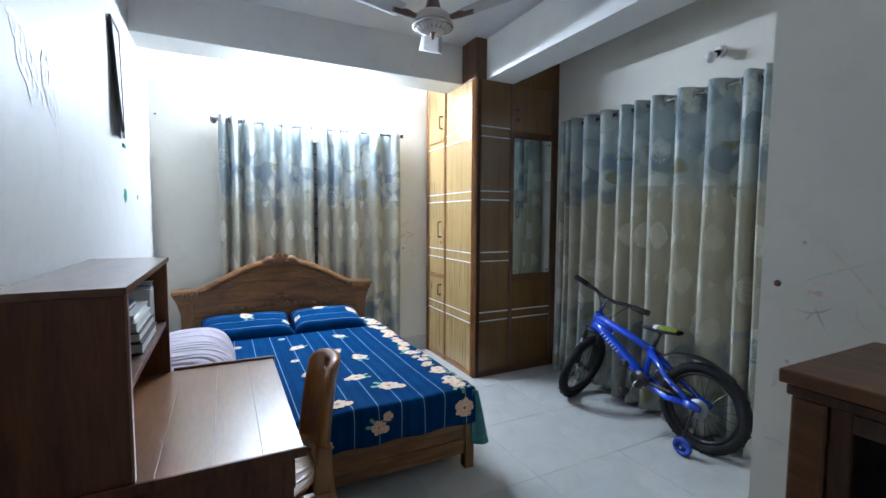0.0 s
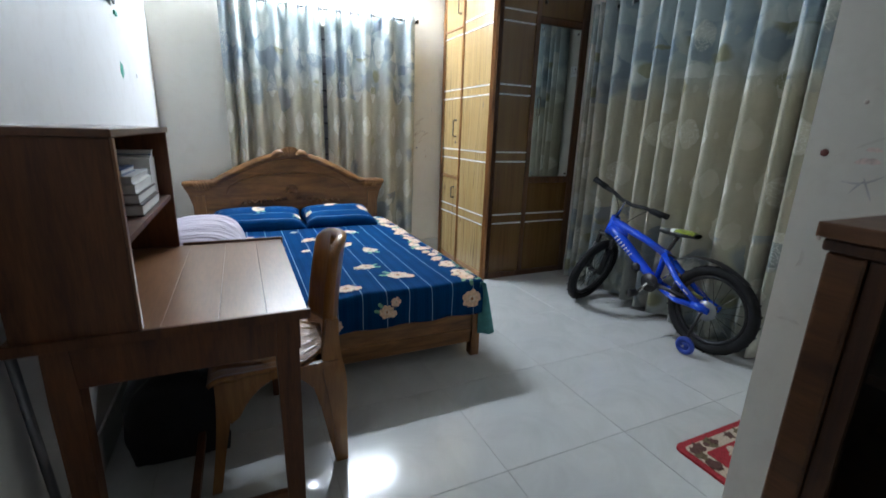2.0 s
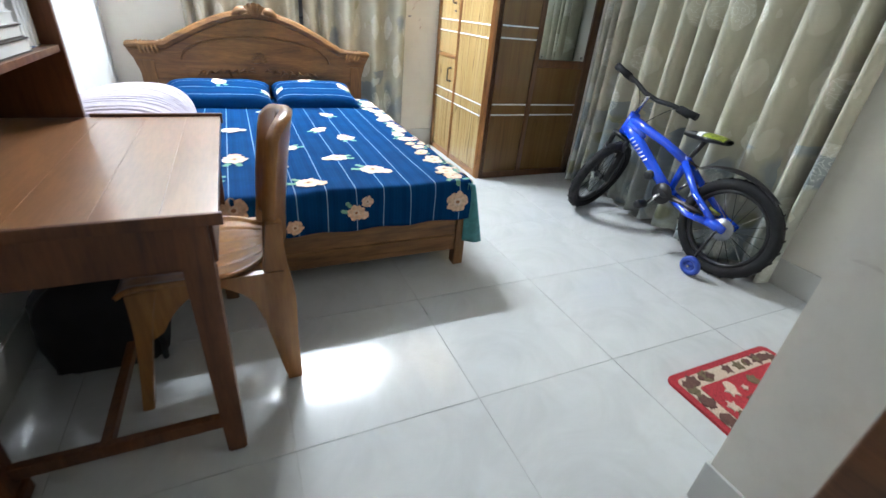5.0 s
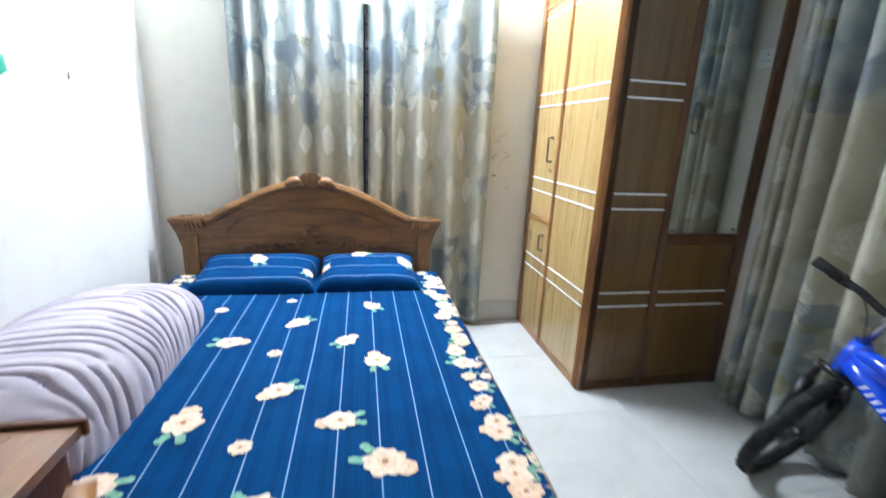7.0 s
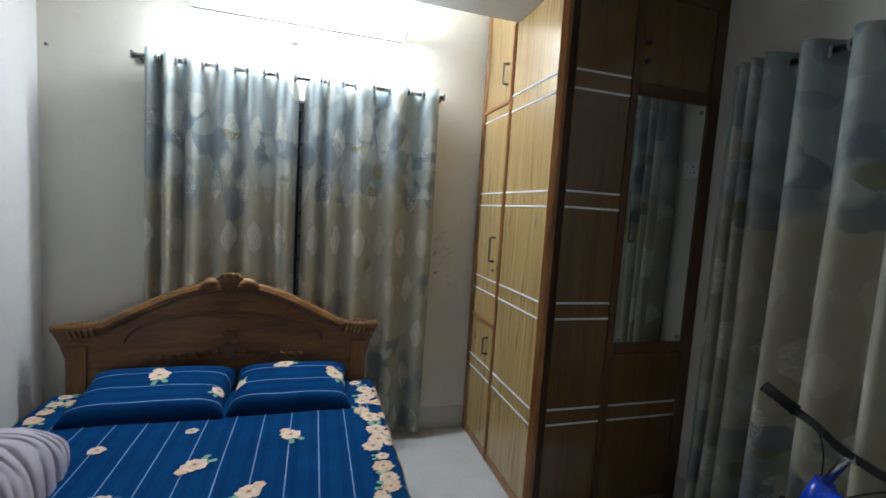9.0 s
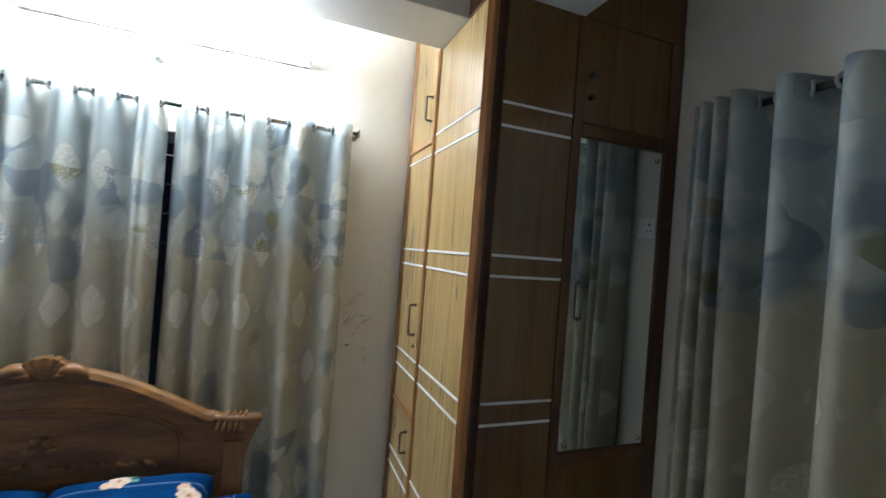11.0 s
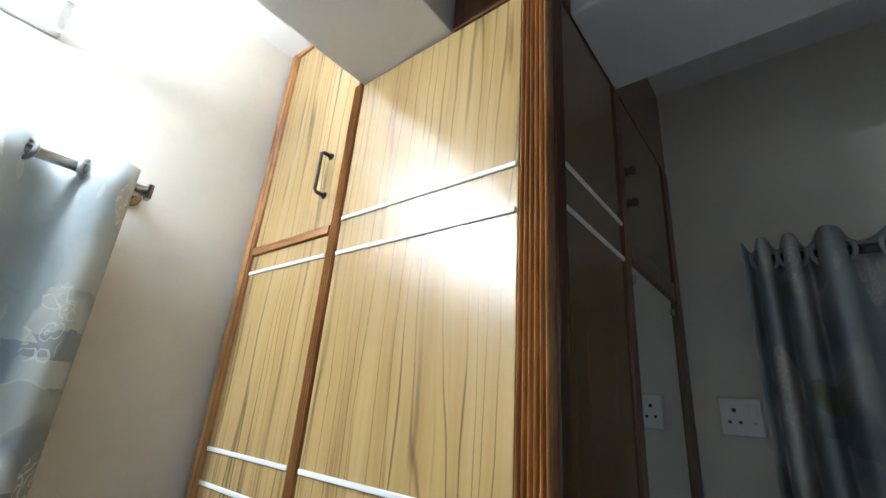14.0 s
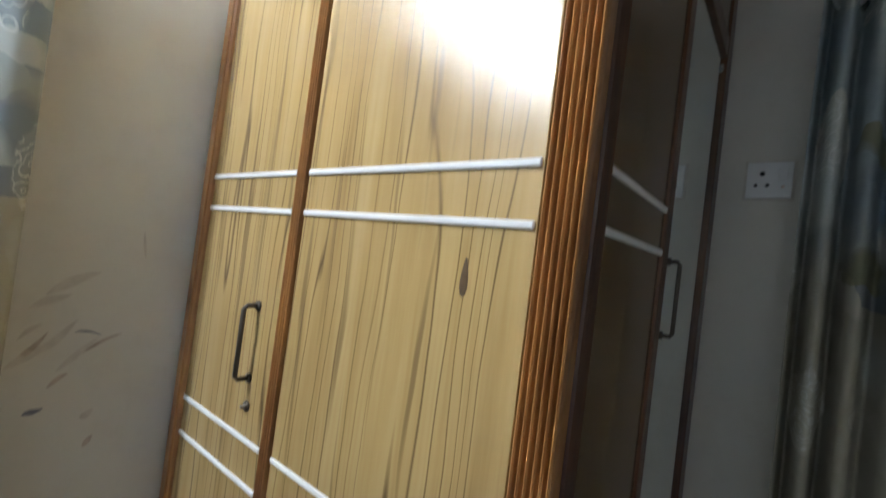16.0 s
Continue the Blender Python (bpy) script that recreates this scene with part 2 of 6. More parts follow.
def bedspread_mat(name, axis):
    """Blue cotton with thin pale stripes and darker woven bands."""
    m, n, l, b = mat(name, 0.9, spec=0.05)
    u, v, _ = xyz(n, l, "UV")
    s = u if axis == "u" else v
    p = 0.123 if axis == "u" else 0.115
    ph = calc(n, l, "FRACT", calc(n, l, "DIVIDE", s, p))
    dist = calc(n, l, "ABSOLUTE", calc(n, l, "SUBTRACT", ph, 0.5))
    pale = ramp(n, l, dist, [(0.011, (1, 1, 1)), (0.020, (0, 0, 0))]).outputs[0]
    ph2 = calc(n, l, "FRACT", calc(n, l, "MULTIPLY", calc(n, l, "DIVIDE", s, p), 2.0))
    dark = ramp(n, l, calc(n, l, "ABSOLUTE", calc(n, l, "SUBTRACT", ph2, 0.5)), [(0.10, (1, 1, 1)), (0.22, (0, 0, 0))]).outputs[0]
    ph3 = calc(n, l, "FRACT", calc(n, l, "MULTIPLY", calc(n, l, "DIVIDE", s, p), 9.0))
    fine = ramp(n, l, calc(n, l, "ABSOLUTE", calc(n, l, "SUBTRACT", ph3, 0.5)), [(0.15, (1, 1, 1)), (0.3, (0, 0, 0))]).outputs[0]
    t = noise_tex(n, l, 7.0, coord="UV")
    base = ramp(n, l, t.outputs["Fac"], [(0.3, (0.0008, 0.031, 0.106)), (0.7, (0.0011, 0.043, 0.142))]).outputs[0]
    c = mix(n, l, base, (0.0006, 0.018, 0.068), calc(n, l, "MULTIPLY", dark, 0.30))
    c = mix(n, l, c, (0.0006, 0.014, 0.055), calc(n, l, "MULTIPLY", fine, 0.12))
    c = mix(n, l, c, (0.34, 0.45, 0.60), calc(n, l, "MULTIPLY", pale, 0.65))
    l.new(c, b.inputs["Base Color"])
    w = noise_tex(n, l, 600.0, coord="UV", detail=1)
    bump(n, l, b, w.outputs["Fac"], 0.12, 0.002)
    return m


def glow(name, col, strength):
    m = bpy.data.materials.new(name)
    m.use_nodes = True
    n, l = m.node_tree.nodes, m.node_tree.links
    n.remove(n["Principled BSDF"])
    e = n.new("ShaderNodeEmission")
    e.inputs[0].default_value, e.inputs[1].default_value = (*col, 1), strength
    l.new(e.outputs[0], n["Material Output"].inputs[0])
    return m


def glass_mat(name, tint=(0.9, 0.95, 0.95), rough=0.02):
    m, n, l, b = mat(name, rough)
    b.inputs["Base Color"].default_value = (*tint, 1)
    b.inputs["Transmission Weight"].default_value = 1.0
    b.inputs["IOR"].default_value = 1.2
    return m


M = {}
M["wall"] = paint("cream_wall_paint", (0.71, 0.68, 0.60))
M["wall_w"] = paint("white_wall_paint", (0.71, 0.71, 0.70))
M["ceil"] = paint("white_ceiling_paint", (0.74, 0.735, 0.715))
M["tile"] = tile_mat()
M["grout"] = plain("grey_grout", (0.47, 0.47, 0.45), 0.9)
M["skirt"] = plain("skirting_tile", (0.55, 0.545, 0.51), 0.2, var=0.06, scale=4)
M["veneer"] = veneer("striped_veneer")
# Browner front veneer; shade away from the tube is multiplied into its tone.
M["veneer_brown"] = veneer("shaded_brown_veneer", (0.345, 0.265, 0.17), 0.35)
# Reddish trim again, darkened so the colour itself holds the front's shade.
M["trim_d"] = solid_wood("shaded_brown_trim", (0.06, 0.022, 0.007), (0.17, 0.068, 0.02), "z", 0.3, 0.25)
M["trim_corner"] = solid_wood("shaded_corner_trim", (0.055, 0.021, 0.007), (0.135, 0.054, 0.017), "z", 0.3, 0.25)
M["trim"] = solid_wood("reddish_wood_trim", (0.19, 0.066, 0.018), (0.54, 0.25, 0.072), "z", 0.3, 0.3)
M["trim_y"] = solid_wood("reddish_wood_rail", (0.19, 0.066, 0.018), (0.54, 0.25, 0.072), "y", 0.3, 0.3)
M["trim_x"] = solid_wood("reddish_wood_rail_x", (0.13, 0.042, 0.012), (0.30, 0.12, 0.034), "x", 0.3, 0.3)
M["knot"] = plain("dark_wood_knot", (0.085, 0.05, 0.025), 0.3, coat=0.3, var=0.3, scale=90)
M["inlay"] = plain("white_inlay", (0.78, 0.78, 0.76), 0.3, var=0.04)
M["iron"] = plain("dark_bronze_metal", (0.10, 0.085, 0.07), 0.35, 0.9)
M["steel"] = plain("brushed_steel", (0.55, 0.54, 0.52), 0.25, 1.0, var=0.08)
M["gunmetal"] = plain("dark_steel", (0.34, 0.335, 0.325), 0.25, 1.0, var=0.1)
M["mirror"] = plain("silvered_glass", (0.80, 0.86, 0.84), 0.02, 1.0, var=0.015)
M["bed"] = solid_wood("carved_teak", (0.095, 0.038, 0.010), (0.30, 0.138, 0.038), "x", 0.42, 0.12)
M["bedz"] = solid_wood("carved_teak_upright", (0.095, 0.038, 0.010), (0.30, 0.138, 0.038), "z", 0.42, 0.12)
M["desk"] = solid_wood("dark_mahogany", (0.062, 0.017, 0.004), (0.185, 0.060, 0.014), "z", 0.45, 0.06)
M["desktop"] = solid_wood("polished_desk_wood", (0.245, 0.102, 0.038), (0.31, 0.135, 0.052), "y", 0.34, 0.7, grain=0.0)
M["desk_gloss"] = solid_wood("varnished_mahogany", (0.07, 0.021, 0.006), (0.19, 0.066, 0.018), "y", 0.24, 0.5, grain=0.0)
M["cabinet_wood"] = solid_wood("brown_cabinet_wood", (0.065, 0.022, 0.006), (0.155, 0.058, 0.015), "y", 0.38, 0.1)
M["cabinet_dark"] = solid_wood("near_black_cabinet_wood", (0.035, 0.011, 0.004), (0.105, 0.036, 0.010), "z", 0.42, 0.06)
M["chair"] = solid_wood("glossy_wood_grain_plastic", (0.25, 0.092, 0.018), (0.47, 0.215, 0.055), "z", 0.26, 0.6, 2.0, grain=0.0)
M["curtain"] = curtain_mat()
M["eyelet"] = plain("grey_plastic_eyelet", (0.30, 0.31, 0.30), 0.35, var=0.05)
M["spread"] = bedspread_mat("striped_blue_cotton", "u")
M["pillow"] = bedspread_mat("striped_blue_pillow_cotton", "v")
M["petal"] = plain("cream_flower_print", (0.66, 0.50, 0.38), 0.85, var=0.2, scale=60)
M["petal2"] = plain("peach_flower_print", (0.63, 0.42, 0.29), 0.85, var=0.25, scale=70)
M["eye"] = plain("dark_flower_centre", (0.30, 0.13, 0.06), 0.85)
M["leaf"] = plain("green_leaf_print", (0.16, 0.34, 0.24), 0.85, var=0.25, scale=50)
M["teal"] = plain("teal_cotton", (0.05, 0.20, 0.21), 0.85, var=0.2, scale=30)
M["quilt"] = plain("white_quilt_cotton", (0.47, 0.425, 0.485), 0.9, var=0.05, scale=25, bumpy=0.15)
M["mattress"] = plain("pale_ticking", (0.5, 0.5, 0.52), 0.9)
M["rubber"] = plain("black_rubber", (0.010, 0.010, 0.011), 0.75, var=0.3, spec=0.25, bumpy=0.1)
M["blue"] = plain("blue_enamel", (0.003, 0.058, 0.58), 0.2, coat=0.6, var=0.06)
M["blue_pl"] = plain("blue_plastic", (0.012, 0.05, 0.32), 0.4)
M["black"] = plain("black_plastic", (0.012, 0.012, 0.013), 0.4, spec=0.35)
M["white"] = plain("white_plastic", (0.78, 0.78, 0.77), 0.3, var=0.03)
M["lime"] = plain("lime_print", (0.21, 0.26, 0.025), 0.4, var=0.75, scale=80)
M["red"] = plain("red_pile", (0.34, 0.018, 0.026), 0.95, var=0.35, scale=160, bumpy=0.5)
M["matcream"] = plain("cream_pile", (0.52, 0.43, 0.32), 0.95, var=0.2, scale=160, bumpy=0.5)
M["matolive"] = plain("olive_pile", (0.13, 0.10, 0.05), 0.95, var=0.3, scale=160, bumpy=0.5)
M["matdark"] = plain("brown_pile", (0.10, 0.045, 0.035), 0.95, var=0.3, scale=160, bumpy=0.5)
M["alu"] = plain("grey_aluminium", (0.25, 0.26, 0.28), 0.4, 0.8)
M["glass"] = glass_mat("clear_glass")
M["tube"] = glow("lamp_tube", (0.86, 0.965, 1.10), TUBE_POWER)
M["bag"] = plain("black_nylon", (0.006, 0.006, 0.008), 0.8, var=0.3, bumpy=0.2)
M["paper"] = plain("white_paper", (0.72, 0.72, 0.70), 0.8, var=0.05)
M["bookblue"] = plain("blue_book_cover", (0.06, 0.12, 0.26), 0.5)
M["bookdark"] = plain("dark_book_cover", (0.05, 0.035, 0.03), 0.5)
M["chalk"] = plain("white_chalk", (0.93, 0.93, 0.93), 0.5, spec=0.8, var=0.04)
M["smudge"] = plain("brown_smear", (0.61, 0.565, 0.49), 0.6, var=0.12, scale=30)
M["smudge_brown"] = plain("brown_crayon", (0.50, 0.42, 0.35), 0.6, var=0.2, scale=60)
M["smudge_pale"] = plain("faint_grey_smear", (0.62, 0.585, 0.51), 0.7, var=0.1, scale=40)
M["smudge_red"] = plain("red_crayon", (0.635, 0.51, 0.45), 0.7, var=0.3, scale=60)
M["smudge_dk"] = plain("dark_crayon", (0.20, 0.20, 0.24), 0.7, var=0.3, scale=60)
M["smudge_maroon"] = plain("maroon_spot", (0.16, 0.045, 0.035), 0.7, var=0.3, scale=60)
M["smudge_grey"] = plain("grey_pencil", (0.47, 0.455, 0.43), 0.7, var=0.2, scale=60)
M["green"] = plain("green_plastic", (0.02, 0.30, 0.20), 0.4)
M["fan"] = plain("cream_enamel", (0.55, 0.50, 0.46), 0.3, var=0.05)
M["fan_blade"] = plain("matt_cream_enamel", (0.50, 0.495, 0.49), 0.75, var=0.06, spec=0.1)
M["fan_dark"] = plain("brown_enamel", (0.16, 0.10, 0.09), 0.3)
M["dark"] = plain("dark_void_paint", (0.03, 0.035, 0.05), 0.8)


# ---- mesh helpers ----
def mesh_of(bm, name, mats, smooth=False):
    me = bpy.data.meshes.new(name)
    bmesh.ops.recalc_face_normals(bm, faces=bm.faces)
    bm.to_mesh(me)
    bm.free()
    for k in (mats if isinstance(mats, (list, tuple)) else [mats]):
        me.materials.append(M[k])
    if smooth:
        for p in me.polygons:
            p.use_smooth = True
        if hasattr(me, "set_sharp_from_angle"):
            me.set_sharp_from_angle(angle=radians(40))
    return me


def part(name, bm, material, parent=None, label="", smooth=False):
    ob = new(name, mesh_of(bm, name, material, smooth))
    if parent is not None:
        ob.parent = parent
        top = parent
        chain = []
        while top is not None:
            chain.append(top)
            top = top.parent
        if len(chain) == 1 and chain[0].type == "EMPTY":
            ob.matrix_parent_inverse = chain[0].matrix_basis.inverted()
    if label:
        tagged(ob, label)
    return ob


def thing(name, base, label, category, group="", kind=""):
    e = new(name)
    e.empty_display_size = 0.1
    e.matrix_basis = Matrix.Translation(base)
    return tagged(e, label, category, group, kind)


def structure(name, bm, material, label, category, smooth=False):
    return tagged(part(name, bm, material, None, "", smooth), label, category, "", "structure")


def box(bm, x0, y0, z0, x1, y1, z1, bevel=0.0, seg=1, mi=0):
    vs = [bm.verts.new((x, y, z)) for x in (x0, x1) for y in (y0, y1) for z in (z0, z1)]
    fs = [bm.faces.new([vs[i] for i in q]) for q in ((0, 1, 3, 2), (4, 6, 7, 5), (0, 4, 5, 1), (2, 3, 7, 6), (0, 2, 6, 4), (1, 5, 7, 3))]
    for f in fs:
        f.material_index = mi
    if bevel > 0:
        es = list({e for f in fs for e in f.edges})
        bmesh.ops.bevel(bm, geom=es, offset=bevel, segments=seg, affect="EDGES", profile=0.7, material=mi)
    return bm


def one_box(*a, bevel=0.003, seg=2):
    return box(bmesh.new(), *a, bevel=bevel, seg=seg)


def tube(bm, pts, r, seg=10, caps=True, mi=0):
    """A round bar along points; r may be one radius or one each."""
    pts = [Vector(p) for p in pts]
    rs = r if isinstance(r, (list, tuple)) else [r] * len(pts)
    rings, up = [], None
    for i, p in enumerate(pts):
        d = (pts[min(i + 1, len(pts) - 1)] - pts[max(i - 1, 0)]).normalized()
        if up is None:
            up = d.orthogonal().normalized()
        up = (up - d * up.dot(d)).normalized()
        side = d.cross(up)
        rings.append([bm.verts.new(p + rs[i] * (math.cos(2 * math.pi * k / seg) * up + math.sin(2 * math.pi * k / seg) * side)) for k in range(seg)])
    for a, b in zip(rings, rings[1:]):
        for k in range(seg):
            f = bm.faces.new((a[k], a[(k + 1) % seg], b[(k + 1) % seg], b[k]))
            f.smooth, f.material_index = True, mi
    if caps:
        bm.faces.new(rings[0][::-1]).material_index = mi
        bm.faces.new(rings[-1]).material_index = mi
    return bm


def ring(bm, c, axis, R, r, seg=28, sub=10, mi=0, squash=1.0):
    """A torus."""
    c, axis = Vector(c), Vector(axis).normalized()
    u = axis.orthogonal().normalized()
    w = axis.cross(u)
    rows = []
    for i in range(seg):
        a = 2 * math.pi * i / seg
        d = math.cos(a) * u + math.sin(a) * w
        rows.append([bm.verts.new(c + d * (R + r * math.cos(2 * math.pi * k / sub)) + axis * (r * squash * math.sin(2 * math.pi * k / sub))) for k in range(sub)])
    for i in range(seg):
        for k in range(sub):
            f = bm.faces.new((rows[i][k], rows[(i + 1) % seg][k], rows[(i + 1) % seg][(k + 1) % sub], rows[i][(k + 1) % sub]))
            f.smooth, f.material_index = True, mi
    return bm


def lathe(bm, c, profile, seg=24, axis=(0, 0, 1), mi=0):
    """Turn (radius, height) pairs about an axis through c."""
    c, axis = Vector(c), Vector(axis).normalized()
    u = axis.orthogonal().normalized()
    w = axis.cross(u)
    rows = []
    for r, h in profile:
        rows.append([bm.verts.new(c + axis * h + max(r, 1e-4) * (math.cos(2 * math.pi * k / seg) * u + math.sin(2 * math.pi * k / seg) * w)) for k in range(seg)])
    for a, b in zip(rows, rows[1:]):
        for k in range(seg):
            f = bm.faces.new((a[k], a[(k + 1) % seg], b[(k + 1) % seg], b[k]))
            f.smooth, f.material_index = True, mi
    return bm


def grid(bm, nu, nv, fn, uv=None, mi=0, closed_u=False):
    """A sheet of nu x nv quads through fn(i/nu, j/nv); uv gives its printed coordinates."""
    lay = bm.loops.layers.uv.verify() if uv else None
    vs = [[bm.verts.new(fn(i / nu, j / nv)) for j in range(nv + 1)] for i in range(nu + (0 if closed_u else 1))]
    for i in range(nu):
        for j in range(nv):
            a = ((i, j), (i + 1, j), (i + 1, j + 1), (i, j + 1))
            f = bm.faces.new([vs[p % len(vs)][q] for p, q in a])
            f.smooth, f.material_index = True, mi
            if uv:
                for lp, (p, q) in zip(f.loops, a):
                    lp[lay].uv = uv(p / nu, q / nv)
    return bm


def prism(bm, poly, d0, d1, plane="xz", mi=0):
    """Extrude a 2D outline between two depths."""
    def at(p, d):
        return {"xz": (p[0], d, p[1]), "yz": (d, p[0], p[1]), "xy": (p[0], p[1], d)}[plane]
    a = [bm.verts.new(at(p, d0)) for p in poly]
    b = [bm.verts.new(at(p, d1)) for p in poly]
    bm.faces.new(a).material_index = mi
    bm.faces.new(b[::-1]).material_index = mi
    for i in range(len(poly)):
        j = (i + 1) % len(poly)
        bm.faces.new((a[i], a[j], b[j], b[i])).material_index = mi
    return bm


# ---- shell of the room ----
T = 0.13
b = bmesh.new()
box(b, XL - T, YS - T, 0.0, XL, YB + T, CEIL)
structure("wall_west", b, "wall_w", "white painted wall with white chalk scribbles", "wall")

WIN = (0.36, 1.74, 0.75, 2.08)
b = bmesh.new()
box(b, XL, YB, 0.0, WIN[0], YB + T, CEIL)
box(b, WIN[1], YB, 0.0, XR + T, YB + T, CEIL)
box(b, WIN[0], YB, 0.0, WIN[1], YB + T, WIN[2])
box(b, WIN[0], YB, WIN[3], WIN[1], YB + T, CEIL)
structure("wall_north", b, "wall", "cream painted wall with a curtained window", "wall")

b = bmesh.new()
box(b, XR, YP - 0.12, 0.0, XR + T, YB, CEIL)
structure("wall_east", b, "wall", "cream painted wall behind a floor-length curtain", "wall")

b = bmesh.new()
prism(b, [(XP, YS), (XP + 0.12, YS), (XP + 0.12, YP - 0.12), (XR, YP - 0.12), (XR, YP), (XP, YP)], 0.0, CEIL, "xy")
structure("wall_partition", b, "wall", "soiled cream wall corner beside the entrance", "wall")

b = bmesh.new()
box(b, XL, YS - T, 0.0, XP + 0.12, YS, CEIL)
structure("wall_south", b, "wall", "plain cream painted wall", "wall")

b = bmesh.new()
box(b, XL - T, YS - T, CEIL, XR + T, YB + T, CEIL + 0.12)
structure("ceiling", b, "ceil", "plain white painted ceiling", "ceiling")

b = one_box(XL, 3.935, BEAM_Z, XR, 4.24, CEIL, bevel=0.006)
structure("beam_1", b, "ceil", "painted concrete beam across the room", "beam")
b = one_box(2.27, YP, BEAM_Z - 0.008, 2.545, 3.698, CEIL, bevel=0.006)
structure("beam_2", b, "ceil", "painted concrete beam along the room", "beam")

# skirting tiles
for nm, q in (("baseboard", (XL, YS, 0, XL + 0.010, YB, 0.15)), ("baseboard", (XL + 0.010, YB - 0.010, 0, WX - 0.002, YB, 0.15)),
              ("baseboard", (XR - 0.010, YP + 0.010, 0, XR, WY, 0.15)), ("baseboard", (XP - 0.010, YS, 0, XP, YP + 0.010, 0.15)),
              ("baseboard", (XP, YP, 0, XR, YP + 0.010, 0.15))):
    structure(nm, one_box(*q, bevel=0.002, seg=1), "skirt", "pale tile skirting along the wall", "skirting")

# window behind the curtains
win = thing("window_1", (1.05, YB + 0.06, WIN[2]), "dark sliding window with a metal grille behind curtains", "window", "", "structure")
b = bmesh.new()
for q in ((WIN[0], YB + 0.05, WIN[2], WIN[0] + 0.04, YB + 0.09, WIN[3]), (WIN[1] - 0.04, YB + 0.05, WIN[2], WIN[1], YB + 0.09, WIN[3]),
          (WIN[0] + 0.04, YB + 0.05, WIN[2], WIN[1] - 0.04, YB + 0.09, WIN[2] + 0.04), (WIN[0] + 0.04, YB + 0.05, WIN[3] - 0.04, WIN[1] - 0.04, YB + 0.09, WIN[3]),
          (1.03, YB + 0.05, WIN[2] + 0.04, 1.07, YB + 0.09, WIN[3] - 0.04)):
    box(b, *q)
part("window_frame", b, "alu", win)
for x0, x1 in ((WIN[0] + 0.04, 1.03), (1.07, WIN[1] - 0.04)):
    part("pane", one_box(x0, YB + 0.068, WIN[2] + 0.04, x1, YB + 0.073, WIN[3] - 0.04, bevel=0), "glass", win)
for k in range(9):
    z = WIN[2] + 0.12 + k * 0.138
    part("grille_bar", tube(bmesh.new(), [(WIN[0], YB + 0.03, z), (WIN[1], YB + 0.03, z)], 0.006, 6), "dark", win)
b = bmesh.new()
box(b, -1.0, YB + 1.2, -0.5, 3.2, YB + 1.25, 4.0)
structure("backdrop", b, "dark", "dark evening beyond the window", "backdrop")

# ---- wardrobe ----
def strip_x(x0, x1, y, z):
    return one_box(x0, y - 0.0045, z - 0.005, x1, y, z + 0.005, bevel=0.0015, seg=1)


def strip_y(x, y0, y1, z):
    return one_box(x - 0.0045, y0, z - 0.005, x, y1, z + 0.005, bevel=0.0015, seg=1)


def reeded(x0, y0, x1, y1, z0, z1, n, axis):
    """A reeded trim strip: n half-round beads side by side."""
    bm = bmesh.new()
    pts = []
    if axis == "y":
        w = (y1 - y0) / n
        for i in range(n):
            for k in range(7):
                a = math.pi * k / 6
                pts.append((x1 - (x1 - x0) * (0.35 + 0.65 * math.sin(a)), y0 + w * (i + 0.5 - 0.48 * math.cos(a))))
        pts += [(x1, y1), (x1, y0)]
    else:
        w = (x1 - x0) / n
        for i in range(n):
            for k in range(7):
                a = math.pi * k / 6
                pts.append((x0 + w * (i + 0.5 - 0.48 * math.cos(a)), y1 - (y1 - y0) * (0.35 + 0.65 * math.sin(a))))
        pts += [(x1, y1), (x0, y1)]
    prism(bm, pts, z0, z1, "xy")
    return bm


def bow_handle(p, out, length, mat_name, parent, r=0.005, depth=0.03):
    """A bow handle standing upright at p, reaching out along a direction."""
    p, out = Vector(p), Vector(out)
    up = Vector((0, 0, length / 2))
    pts = [p - up, p - up + out * depth * 0.8, p - up * 0.92 + out * depth, p + up * 0.92 + out * depth, p + up + out * depth * 0.8, p + up]
    bm = tube(bmesh.new(), pts, r, 8)
    for s in (-1, 1):
        lathe(bm, p + s * up, [(0, 0), (r * 2.0, 0), (r * 1.9, 0.004), (0, 0.005)], 12, out)
    return part("handle", bm, mat_name, parent, "dark bronze bow handle")


wd = thing("wardrobe", (2.6, 4.2, 0), "tall built-in wardrobe, honey veneer side, brown front tinted darker for shade, mirror door", "wardrobe")
TOP = BEAM_Z - 0.003
b = bmesh.new()
box(b, WX + 0.018, WY + 0.018, 0.0, XR - 0.002, YB - 0.012, TOP)
box(b, WX + 0.018, WY + 0.018, TOP, XR - 0.002, 3.93, CEIL - 0.002)
box(b, WX + 0.018, 4.243, TOP, XR - 0.002, YB - 0.012, CEIL - 0.002)
part("body", b, "trim", wd)
